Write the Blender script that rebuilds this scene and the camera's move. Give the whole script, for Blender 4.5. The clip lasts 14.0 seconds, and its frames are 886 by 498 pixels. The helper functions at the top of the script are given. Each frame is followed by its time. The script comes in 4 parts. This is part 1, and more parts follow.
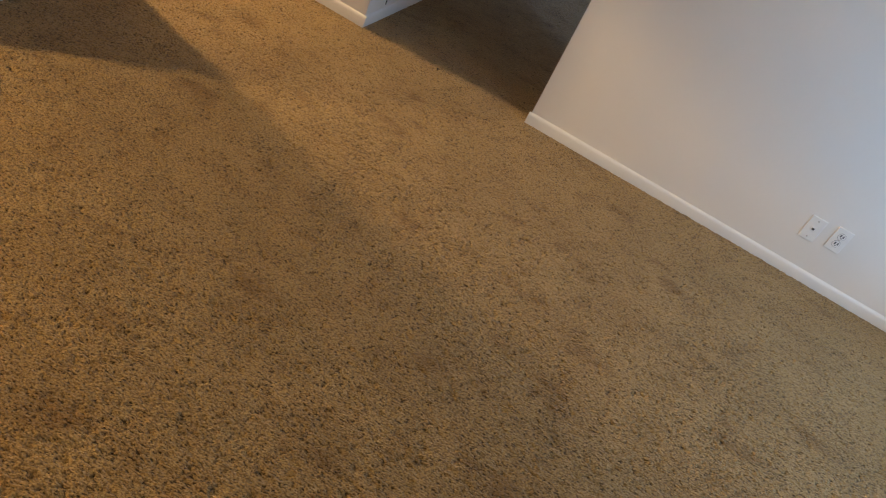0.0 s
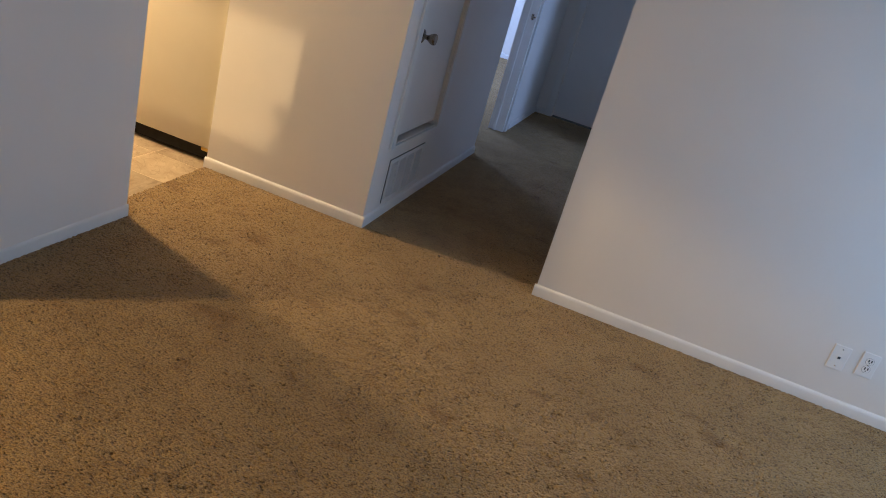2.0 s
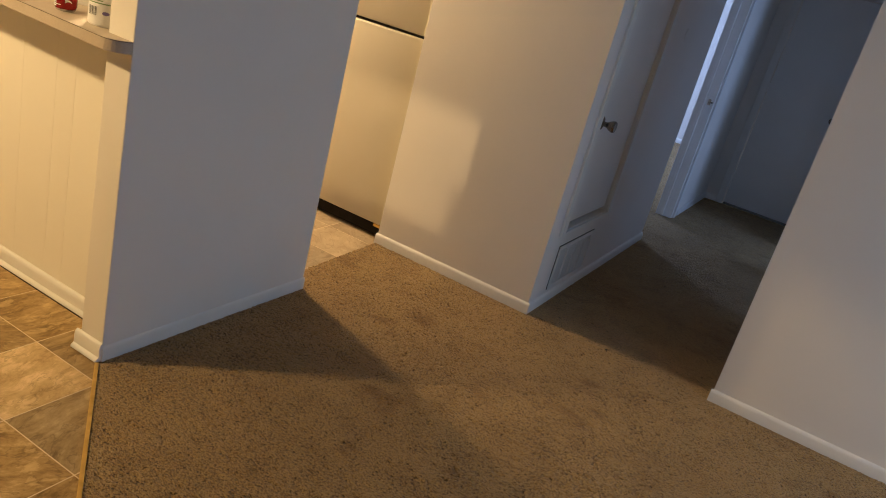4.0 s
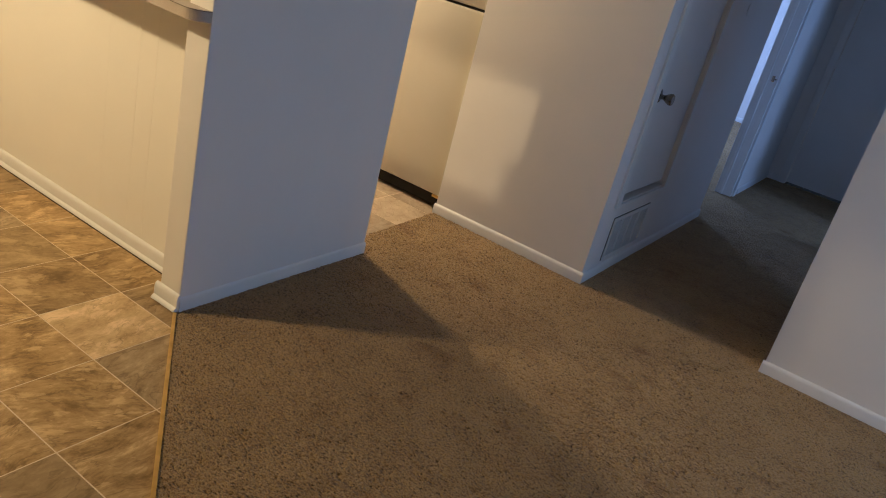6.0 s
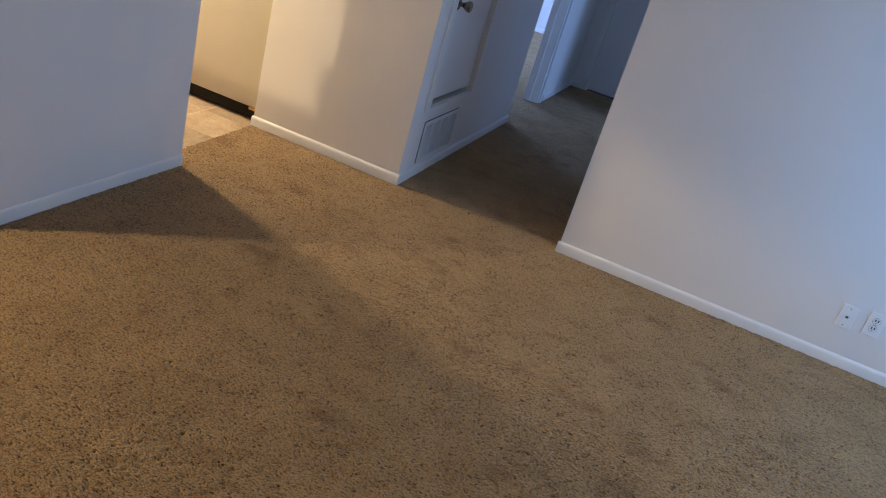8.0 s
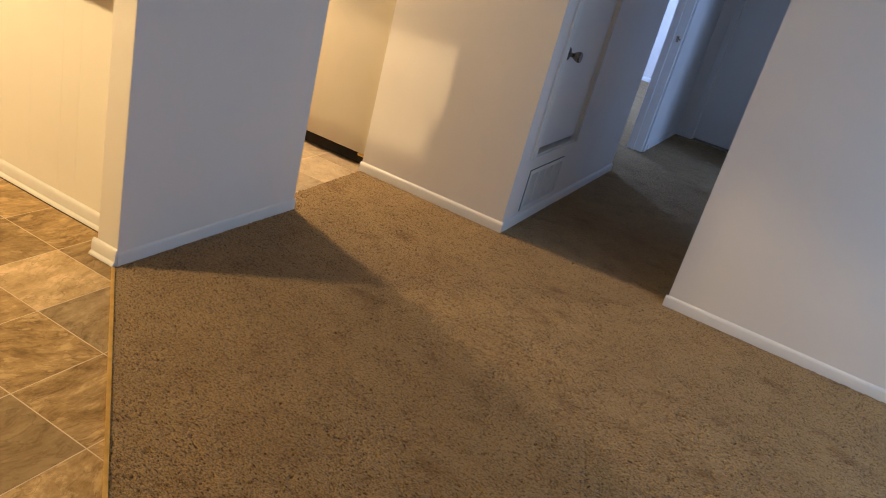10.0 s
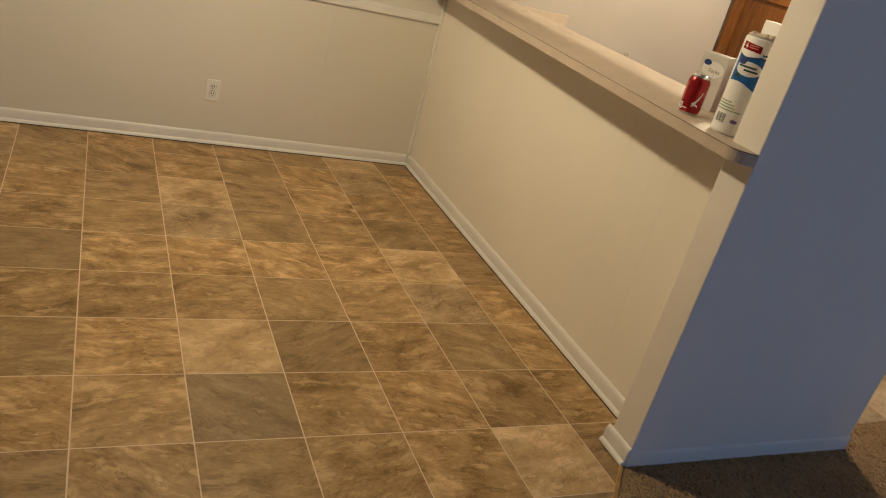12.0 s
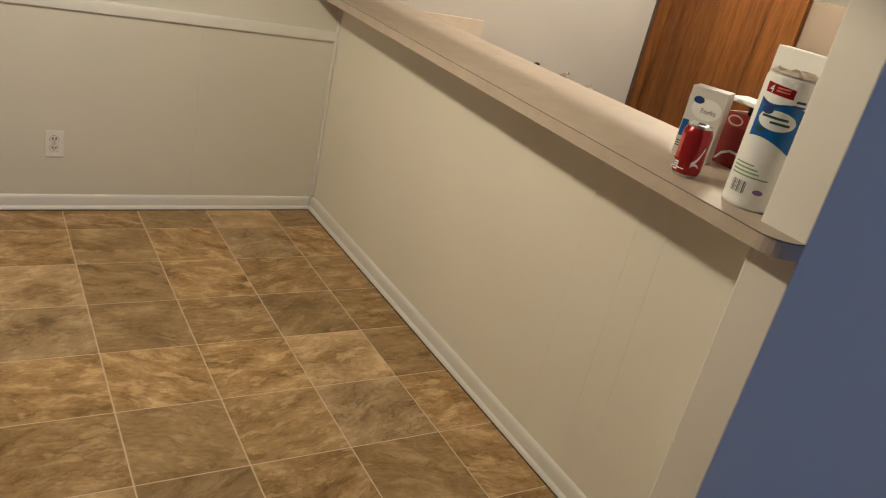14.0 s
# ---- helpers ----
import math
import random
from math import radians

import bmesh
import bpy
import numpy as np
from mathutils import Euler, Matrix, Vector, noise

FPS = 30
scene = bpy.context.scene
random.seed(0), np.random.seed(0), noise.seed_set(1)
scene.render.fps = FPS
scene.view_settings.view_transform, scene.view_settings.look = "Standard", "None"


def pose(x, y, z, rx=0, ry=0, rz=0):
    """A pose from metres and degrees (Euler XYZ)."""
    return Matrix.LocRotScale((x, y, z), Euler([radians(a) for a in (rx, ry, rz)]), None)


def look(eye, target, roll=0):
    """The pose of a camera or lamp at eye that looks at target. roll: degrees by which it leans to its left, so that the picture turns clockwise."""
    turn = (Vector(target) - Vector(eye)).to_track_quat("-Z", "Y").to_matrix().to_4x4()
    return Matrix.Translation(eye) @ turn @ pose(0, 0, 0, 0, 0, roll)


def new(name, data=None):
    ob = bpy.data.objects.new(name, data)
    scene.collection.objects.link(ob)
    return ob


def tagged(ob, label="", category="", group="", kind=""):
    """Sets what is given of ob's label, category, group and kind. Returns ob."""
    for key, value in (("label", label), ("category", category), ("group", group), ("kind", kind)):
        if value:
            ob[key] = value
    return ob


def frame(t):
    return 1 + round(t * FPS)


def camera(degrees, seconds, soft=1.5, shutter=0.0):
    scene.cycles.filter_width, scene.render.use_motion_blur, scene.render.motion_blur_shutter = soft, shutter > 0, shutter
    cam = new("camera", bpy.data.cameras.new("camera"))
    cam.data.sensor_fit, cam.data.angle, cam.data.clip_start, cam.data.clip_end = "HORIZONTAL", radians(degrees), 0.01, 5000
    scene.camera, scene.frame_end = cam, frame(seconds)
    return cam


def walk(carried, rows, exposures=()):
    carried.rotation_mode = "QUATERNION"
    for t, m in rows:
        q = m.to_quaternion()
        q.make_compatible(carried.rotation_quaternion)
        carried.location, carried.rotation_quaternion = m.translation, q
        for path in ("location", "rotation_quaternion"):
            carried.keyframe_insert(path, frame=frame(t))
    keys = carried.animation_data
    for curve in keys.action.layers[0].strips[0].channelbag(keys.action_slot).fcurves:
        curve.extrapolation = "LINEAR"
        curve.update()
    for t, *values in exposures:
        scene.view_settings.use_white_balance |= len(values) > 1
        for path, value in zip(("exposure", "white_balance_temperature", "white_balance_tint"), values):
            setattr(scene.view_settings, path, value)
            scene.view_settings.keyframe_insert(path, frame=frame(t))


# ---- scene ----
cam = camera(59.9, 14.0, soft=1.0, shutter=0.15)
PATH = [
    (0, (2.108, -1.613, 1.513), (1.898, 0.02, 0.376), 27.2),
    (0.2, (2.072, -1.636, 1.462), (1.807, -0.001, 0.342), 26.7),
    (0.4, (1.987, -1.659, 1.493), (1.675, 0.028, 0.464), 23.5),
    (0.5, (1.978, -1.647, 1.512), (1.615, 0.078, 0.567), 21.6),
    (1, (2.009, -1.642, 1.538), (1.58, 0.146, 0.751), 16.7),
    (1.5, (2.023, -1.623, 1.541), (1.606, 0.169, 0.758), 15.6),
    (2, (2.025, -1.626, 1.538), (1.619, 0.174, 0.767), 16.1),
    (2.5, (1.976, -1.628, 1.53), (1.599, 0.188, 0.781), 16.9),
    (3, (1.87, -1.657, 1.518), (1.413, 0.133, 0.753), 17.6),
    (3.5, (1.826, -1.633, 1.529), (1.102, 0.06, 0.749), 15.2),
    (4, (1.879, -1.573, 1.543), (1.075, 0.12, 0.844), 15.1),
    (6.3, (1.957, -1.738, 1.512), (1.051, -0.149, 0.705), 14.5),
    (6.5, (1.949, -1.776, 1.5), (1.193, -0.158, 0.599), 16.3),
    (6.8, (1.991, -1.78, 1.51), (1.427, -0.093, 0.597), 18.0),
    (7, (2.042, -1.815, 1.513), (1.582, -0.072, 0.646), 17.6),
    (7.2, (2.103, -1.845, 1.531), (1.681, -0.088, 0.676), 17.5),
    (9.5, (2.176, -1.868, 1.529), (1.501, -0.163, 0.73), 14.8),
    (10, (2.089, -1.868, 1.531), (1.366, -0.184, 0.729), 15.2),
    (10.5, (1.966, -1.871, 1.516), (1.151, -0.236, 0.702), 15.9),
    (10.8, (1.913, -1.859, 1.504), (0.97, -0.307, 0.667), 16.2),
    (11, (1.839, -1.872, 1.503), (0.785, -0.412, 0.633), 16.7),
    (11.2, (1.762, -1.84, 1.488), (0.49, -0.58, 0.598), 14.3),
    (11.5, (1.671, -1.781, 1.482), (0.193, -0.73, 0.638), 14.0),
    (11.6, (1.647, -1.742, 1.476), (0.127, -0.743, 0.644), 14.3),
    (12, (1.508, -1.657, 1.481), (-0.118, -0.805, 0.686), 15.3),
    (12.5, (1.345, -1.589, 1.484), (-0.318, -0.795, 0.704), 14.6),
    (12.7, (1.253, -1.583, 1.481), (-0.391, -0.802, 0.725), 13.0),
    (13, (1.115, -1.569, 1.476), (-0.537, -0.771, 0.68), 11.9),
    (13.2, (1.05, -1.55, 1.477), (-0.573, -0.761, 0.651), 11.1),
    (13.5, (0.947, -1.512, 1.479), (-0.653, -0.635, 0.659), 13.0),
    (14, (0.793, -1.38, 1.506), (-0.725, -0.333, 0.73), 13.1),
]
EXPOSURES = [
    (0.0, 0.68, 6450, 10), (0.5, 0.64, 5950, 10), (1.5, 0.38, 5700, 10), (2.5, 0.41, 5900, 10), (3.0, 0.38, 6300, 10), (3.5, 0.26, 6150, 10), (4.0, 0.02, 6000, 10), (6.5, -0.08, 4850, 10), (7.0, 0.38, 4700, 10),
    (9.5, 0.52, 5650, 10), (10.0, 0.48, 5650, 10), (10.5, 0.24, 5500, 10), (11.2, 0.02, 5600, 10), (11.5, -0.30, 5200, 10), (12.0, -0.60, 4850, 10), (13.0, -0.62, 4450, 10), (14.0, -0.67, 4400, 10),
]
walk(cam, [(t, look(eye, target, roll)) for t, eye, target, roll in PATH], EXPOSURES)

# ---- world and lights ----
world = bpy.data.worlds.new("world")
scene.world = world
world.use_nodes = True
wn = world.node_tree
sky = wn.nodes.new("ShaderNodeTexSky")
sky.sky_type, sky.sun_disc = "NISHITA", False
sky.sun_elevation, sky.sun_rotation = radians(38), radians(60)
wn.nodes["Background"].inputs["Strength"].default_value = 0.06
wn.links.new(sky.outputs["Color"], wn.nodes["Background"].inputs["Color"])

WARM, KITCHEN, DAY = (1.0, 0.66, 0.285), (1.0, 0.675, 0.33), (0.42, 0.665, 1.0)


def bulb(name, at, watts, radius, color):
    lamp = bpy.data.lights.new(name, "POINT")
    lamp.energy, lamp.shadow_soft_size, lamp.color = watts, radius, color
    ob = new(name, lamp)
    ob.location = at
    return ob


def window_light(name, eye, target, w, h, watts, color=DAY):
    lamp = bpy.data.lights.new(name, "AREA")
    lamp.shape, lamp.size, lamp.size_y, lamp.energy, lamp.color = "RECTANGLE", w, h, watts, color
    ob = new(name, lamp)
    ob.matrix_world = look(eye, target)
    return ob


dining = bpy.data.lights.new("dining_light", "SPOT")  # a hanging lamp whose shade keeps the light below its rim
dining.energy, dining.shadow_soft_size, dining.color = 146, 0.055, WARM
dining.spot_size, dining.spot_blend = radians(150), 0.12
new("dining_light", dining).location = (-1.20, -1.255, 2.08)
up = bpy.data.lights.new("dining_up_fill", "SPOT")  # added fill above the lamp, bounced off the ceiling to brighten level surfaces
up.energy, up.shadow_soft_size, up.color, up.spot_size, up.spot_blend = 42, 0.07, WARM, radians(150), 0.3
new("dining_up_fill", up).matrix_world = pose(-1.20, -1.255, 2.15, 180, 0, 0)
bulb("kitchen_light", (-1.70, 1.605, 2.36), 190, 0.09, KITCHEN)
window_light("living_daylight", (3.78, 0.72, 1.1), (0, 0.72, 1.1), 2.1, 1.9, 16.0)
window_light("bedroom_daylight", (-2.47, 7.0, 1.4), (0.0, 7.0, 1.1), 1.5, 1.2, 92, (0.42, 0.57, 1.0))
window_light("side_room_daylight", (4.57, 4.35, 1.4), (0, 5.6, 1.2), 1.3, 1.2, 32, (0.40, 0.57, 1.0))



# ---- materials ----
def material(name, a, b, scale=6.0, rough=0.5, grain=0.0, grain_scale=200.0, metal=0.0, spec=0.5, fine=0.0):
    """Two tones mixed by noise at two scales, with fine relief."""
    m = bpy.data.materials.new(name)
    m.use_nodes = True
    n, l = m.node_tree.nodes, m.node_tree.links
    s = n["Principled BSDF"]
    co = n.new("ShaderNodeTexCoord")
    big = n.new("ShaderNodeTexNoise")
    big.inputs["Scale"].default_value, big.inputs["Detail"].default_value = scale, 4
    small = n.new("ShaderNodeTexNoise")
    small.inputs["Scale"].default_value, small.inputs["Detail"].default_value = grain_scale, 2
    l.new(co.outputs["Object"], big.inputs["Vector"])
    l.new(co.outputs["Object"], small.inputs["Vector"])
    add = n.new("ShaderNodeMix")
    add.inputs[0].default_value = fine
    l.new(big.outputs["Fac"], add.inputs[2])
    l.new(small.outputs["Fac"], add.inputs[3])
    ramp = n.new("ShaderNodeValToRGB")
    ramp.color_ramp.elements[0].position, ramp.color_ramp.elements[1].position = 0.3, 0.7
    ramp.color_ramp.elements[0].color, ramp.color_ramp.elements[1].color = (*a, 1), (*b, 1)
    l.new(add.outputs[0], ramp.inputs["Fac"])
    l.new(ramp.outputs["Color"], s.inputs["Base Color"])
    s.inputs["Roughness"].default_value, s.inputs["Metallic"].default_value = rough, metal
    s.inputs["Specular IOR Level"].default_value = spec
    if grain:
        bump = n.new("ShaderNodeBump")
        bump.inputs["Strength"].default_value, bump.inputs["Distance"].default_value = grain, 0.003
        l.new(small.outputs["Fac"], bump.inputs["Height"])
        l.new(bump.outputs["Normal"], s.inputs["Normal"])
    return m


def carpet_material():
    m = bpy.data.materials.new("carpet_pile")
    m.use_nodes = True
    n, l = m.node_tree.nodes, m.node_tree.links
    s = n["Principled BSDF"]
    co = n.new("ShaderNodeTexCoord")

    def noise_of(scale, detail, stretch=(1, 1, 1)):
        mp = n.new("ShaderNodeMapping")
        mp.inputs["Scale"].default_value = stretch
        t = n.new("ShaderNodeTexNoise")
        t.inputs["Scale"].default_value, t.inputs["Detail"].default_value = scale, detail
        l.new(co.outputs["Object"], mp.inputs["Vector"])
        l.new(mp.outputs["Vector"], t.inputs["Vector"])
        return t

    lay, tuft, soil, fibre = noise_of(3.2, 3), noise_of(125, 2, (0.65, 1.4, 1)), noise_of(9.0, 5), noise_of(230, 2, (0.7, 1.3, 1))

    def ramp_of(source, p0, p1, c0, c1):
        r = n.new("ShaderNodeValToRGB")
        e = r.color_ramp.elements
        e[0].position, e[1].position = p0, p1
        e[0].color, e[1].color = (*c0, 1), (*c1, 1)
        l.new(source, r.inputs["Fac"])
        return r

    # painted shade in the gaps between tufts, denser where the pile is worn
    worn = n.new("ShaderNodeMix")
    worn.inputs[0].default_value = 0.10
    l.new(tuft.outputs["Fac"], worn.inputs[2])
    l.new(soil.outputs["Fac"], worn.inputs[3])
    r1 = ramp_of(worn.outputs[0], 0.35, 0.435, (0.108, 0.067, 0.026), (0.485, 0.333, 0.147))
    r2 = ramp_of(lay.outputs["Fac"], 0.35, 0.65, (0.87, 0.85, 0.82), (1, 1, 1))
    r3 = ramp_of(soil.outputs["Fac"], 0.26, 0.48, (0.84, 0.80, 0.75), (1, 1, 1))
    r4 = ramp_of(fibre.outputs["Fac"], 0.39, 0.55, (0.52, 0.48, 0.43), (1.0, 1.0, 1.0))
    smudge = noise_of(4.6, 3, (0.7, 1.25, 1))
    r5 = ramp_of(smudge.outputs["Fac"], 0.30, 0.40, (0.74, 0.68, 0.62), (1, 1, 1))
    last = r1
    for r in (r2, r3, r4, r5):
        mx = n.new("ShaderNodeMix")
        mx.data_type, mx.blend_type = "RGBA", "MULTIPLY"
        mx.inputs[0].default_value = 1
        l.new(last.outputs[2] if last.bl_idname == "ShaderNodeMix" else last.outputs["Color"], mx.inputs[6])
        l.new(r.outputs["Color"], mx.inputs[7])
        last = mx
    l.new(last.outputs[2], s.inputs["Base Color"])
    s.inputs["Roughness"].default_value, s.inputs["Specular IOR Level"].default_value = 0.95, 0.12
    s.inputs["Sheen Weight"].default_value = 0.15
    bump = n.new("ShaderNodeBump")
    bump.inputs["Strength"].default_value, bump.inputs["Distance"].default_value = 1.0, 0.016
    l.new(tuft.outputs["Fac"], bump.inputs["Height"])
    l.new(bump.outputs["Normal"], s.inputs["Normal"])
    return m


def tile_material(name, dark, mid, light, grey, streaky=(0.12, 0.8), tone=(0.84, 1.16)):
    """Slate-look sheet vinyl: each tile has its own quarter turn, offset and strength of the cleft figure."""
    m = bpy.data.materials.new(name)
    m.use_nodes = True
    n, l = m.node_tree.nodes, m.node_tree.links
    s = n["Principled BSDF"]
    co, info = n.new("ShaderNodeTexCoord"), n.new("ShaderNodeObjectInfo")

    def math_(op, a, b=0.0):
        k = n.new("ShaderNodeMath")
        k.operation = op
        for i, v in enumerate((a, b)):
            if isinstance(v, (int, float)):
                k.inputs[i].default_value = v
            else:
                l.new(v, k.inputs[i])
        return k.outputs[0]

    def chance(k):  # another random number of the same tile
        return math_("FRACT", math_("MULTIPLY", info.outputs["Random"], k))

    def vec(op, a, b):
        k = n.new("ShaderNodeVectorMath")
        k.operation = op
        l.new(a, k.inputs[0])
        if isinstance(b, tuple):
            k.inputs[1].default_value = b
        else:
            l.new(b, k.inputs[1])
        return k.outputs["Vector"]

    def noise_of(v, scale, detail, rough=0.5, bend=0.0):
        t = n.new("ShaderNodeTexNoise")
        t.inputs["Scale"].default_value, t.inputs["Detail"].default_value = scale, detail
        t.inputs["Roughness"].default_value, t.inputs["Distortion"].default_value = rough, bend
        l.new(v, t.inputs["Vector"])
        return t

    def ramp_of(v, *stops):
        r = n.new("ShaderNodeValToRGB")
        e = r.color_ramp.elements
        for i, (p, c) in enumerate(stops):
            k = e[i] if i < 2 else e.new(p)
            k.position = p
            k.color = (*c, 1) if isinstance(c, tuple) else (c, c, c, 1)
        l.new(v, r.inputs["Fac"])
        return r.outputs["Color"]

    def mix_of(f, a, b, blend="MIX"):
        k = n.new("ShaderNodeMix")
        k.data_type, k.blend_type = "RGBA", blend
        for i, v in ((0, f), (6, a), (7, b)):
            if isinstance(v, (int, float)):
                k.inputs[i].default_value = v
            elif isinstance(v, tuple):
                k.inputs[i].default_value = (*v, 1)
            else:
                l.new(v, k.inputs[i])
        return k.outputs[2]

    turn = math_("ADD", math_("MULTIPLY", chance(3.7), 1.3), 0.92)
    rot = n.new("ShaderNodeVectorRotate")
    rot.rotation_type = "Z_AXIS"
    l.new(co.outputs["Object"], rot.inputs["Vector"])
    l.new(turn, rot.inputs["Angle"])
    shift = n.new("ShaderNodeCombineXYZ")
    l.new(math_("MULTIPLY", info.outputs["Random"], 41.0), shift.inputs[0])
    l.new(math_("MULTIPLY", chance(17.3), 23.0), shift.inputs[1])
    p = vec("ADD", rot.outputs["Vector"], shift.outputs[0])
    # the figure bends gently
    sway = noise_of(p, 4.5, 2)
    bent = vec("ADD", p, vec("MULTIPLY", vec("SUBTRACT", sway.outputs["Color"], (0.5, 0.5, 0.5)), (0.11, 0.11, 0.0)))
    streak = noise_of(vec("MULTIPLY", bent, (1.0, 2.6, 1.0)), 6.5, 9, 0.66)
    cloud = noise_of(vec("MULTIPLY", bent, (1.0, 1.35, 1.0)), 5.6, 9, 0.64)
    crumb = noise_of(vec("MULTIPLY", bent, (1.0, 1.8, 1.0)), 42, 5, 0.7)
    share = n.new("ShaderNodeMapRange")
    share.inputs["To Min"].default_value, share.inputs["To Max"].default_value = streaky
    l.new(chance(7.1), share.inputs["Value"])
    f = mix_of(share.outputs[0], cloud.outputs["Fac"], streak.outputs["Fac"])
    f = mix_of(0.24, f, crumb.outputs["Fac"])
    base = ramp_of(f, (0.40, dark), (0.625, light), (0.475, mid), (0.53, tuple(0.75 * a + 0.25 * b for a, b in zip(mid, light))))
    # pale flakes with one crisp side
    flake = noise_of(vec("MULTIPLY", bent, (1.0, 2.1, 1.0)), 8.0, 8, 0.62)
    base = mix_of(ramp_of(flake.outputs["Fac"], (0.560, 0.0), (0.70, 0.80), (0.578, 0.36)), base, light)
    # thin dark cleft lines
    cleft = noise_of(vec("MULTIPLY", bent, (1.0, 2.4, 1.0)), 4.2, 4, 0.55)
    base = mix_of(ramp_of(cleft.outputs["Fac"], (0.434, 0.0), (0.460, 0.0), (0.45, 0.42)), base, tuple(0.55 * c for c in dark))
    # some tiles are greyer, some lighter or darker
    base = mix_of(ramp_of(chance(29.9), (0.66, 0.0), (0.80, 0.34)), base, grey)
    shade = n.new("ShaderNodeMapRange")
    shade.inputs["To Min"].default_value, shade.inputs["To Max"].default_value = tone
    l.new(chance(53.3), shade.inputs["Value"])
    k = n.new("ShaderNodeVectorMath")
    k.operation = "SCALE"
    l.new(base, k.inputs[0])
    l.new(shade.outputs[0], k.inputs["Scale"])
    l.new(k.outputs["Vector"], s.inputs["Base Color"])
    s.inputs["Roughness"].default_value, s.inputs["Specular IOR Level"].default_value = 0.46, 0.25
    bump = n.new("ShaderNodeBump")
    bump.inputs["Strength"].default_value, bump.inputs["Distance"].default_value = 0.3, 0.002
    l.new(f, bump.inputs["Height"])
    l.new(bump.outputs["Normal"], s.inputs["Normal"])
    return m


def wood_material(name, dark, light, along="Z"):
    m = bpy.data.materials.new(name)
    m.use_nodes = True
    n, l = m.node_tree.nodes, m.node_tree.links
    s = n["Principled BSDF"]
    co, mp, info = n.new("ShaderNodeTexCoord"), n.new("ShaderNodeMapping"), n.new("ShaderNodeObjectInfo")
    off = n.new("ShaderNodeVectorMath")
    l.new(co.outputs["Object"], off.inputs[0])
    l.new(info.outputs["Random"], off.inputs[1])
    mp.inputs["Scale"].default_value = (1, 1, 0.06) if along == "Z" else (0.06, 1, 1)
    l.new(off.outputs["Vector"], mp.inputs["Vector"])
    fig = n.new("ShaderNodeTexNoise")
    fig.inputs["Scale"].default_value, fig.inputs["Detail"].default_value, fig.inputs["Distortion"].default_value = 9, 5, 1.3
    pore = n.new("ShaderNodeTexNoise")
    pore.inputs["Scale"].default_value, pore.inputs["Detail"].default_value = 150, 3
    l.new(mp.outputs["Vector"], fig.inputs["Vector"])
    l.new(mp.outputs["Vector"], pore.inputs["Vector"])
    mix = n.new("ShaderNodeMix")
    mix.inputs[0].default_value = 0.4
    l.new(fig.outputs["Fac"], mix.inputs[2])
    l.new(pore.outputs["Fac"], mix.inputs[3])
    ramp = n.new("ShaderNodeValToRGB")
    ramp.color_ramp.elements[0].position, ramp.color_ramp.elements[1].position = 0.30, 0.66
    ramp.color_ramp.elements[0].color, ramp.color_ramp.elements[1].color = (*dark, 1), (*light, 1)
    l.new(mix.outputs[0], ramp.inputs["Fac"])
    l.new(ramp.outputs["Color"], s.inputs["Base Color"])
    s.inputs["Roughness"].default_value, s.inputs["Specular IOR Level"].default_value = 0.5, 0.2
    bump = n.new("ShaderNodeBump")
    bump.inputs["Strength"].default_value, bump.inputs["Distance"].default_value = 0.15, 0.001
    l.new(pore.outputs["Fac"], bump.inputs["Height"])
    l.new(bump.outputs["Normal"], s.inputs["Normal"])
    return m


def glass_material():
    m = bpy.data.materials.new("clear_glass")
    m.use_nodes = True
    s = m.node_tree.nodes["Principled BSDF"]
    s.inputs["Transmission Weight"].default_value, s.inputs["Roughness"].default_value = 1, 0.0
    s.inputs["IOR"].default_value = 1.45
    return m


PAINT = material("wall_paint", (0.77, 0.742, 0.69), (0.82, 0.792, 0.74), 1.3, 0.6, 0.045, 260, fine=0.15)
PANEL_PAINT = material("panel_paint", (0.69, 0.67, 0.59), (0.735, 0.715, 0.635), 1.7, 0.5, 0.05, 180, fine=0.15)
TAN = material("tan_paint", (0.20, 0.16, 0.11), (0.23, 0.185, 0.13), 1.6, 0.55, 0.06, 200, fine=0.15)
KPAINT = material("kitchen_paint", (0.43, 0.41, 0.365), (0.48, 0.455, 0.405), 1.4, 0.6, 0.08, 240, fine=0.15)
HALF_PAINT = material("half_wall_paint", (0.82, 0.79, 0.70), (0.86, 0.83, 0.735), 1.9, 0.5, 0.05, 180, fine=0.15)
CEIL = material("ceiling_paint", (0.76, 0.75, 0.72), (0.8, 0.79, 0.76), 2, 0.8, 0.35, 160)
TRIM = material("trim_paint", (0.74, 0.73, 0.69), (0.80, 0.79, 0.76), 5, 0.38, 0.04, 120, fine=0.2)
DOOR = material("door_paint", (0.72, 0.71, 0.68), (0.77, 0.76, 0.73), 2.5, 0.42, 0.05, 140, fine=0.2)
CARPET = carpet_material()
TILE = tile_material("slate_vinyl", (0.178, 0.106, 0.034), (0.330, 0.209, 0.075), (0.67, 0.475, 0.225), (0.27, 0.200, 0.095))
TILE_PALE = tile_material("slate_vinyl_pale", (0.30, 0.195, 0.078), (0.47, 0.325, 0.145), (0.74, 0.55, 0.30), (0.45, 0.32, 0.16), (0.05, 0.25), (0.95, 1.08))
TILE_GREY = tile_material("slate_vinyl_grey", (0.190, 0.124, 0.052), (0.330, 0.228, 0.105), (0.56, 0.42, 0.23), (0.24, 0.18, 0.095), (0.1, 0.4), (0.90, 1.05))
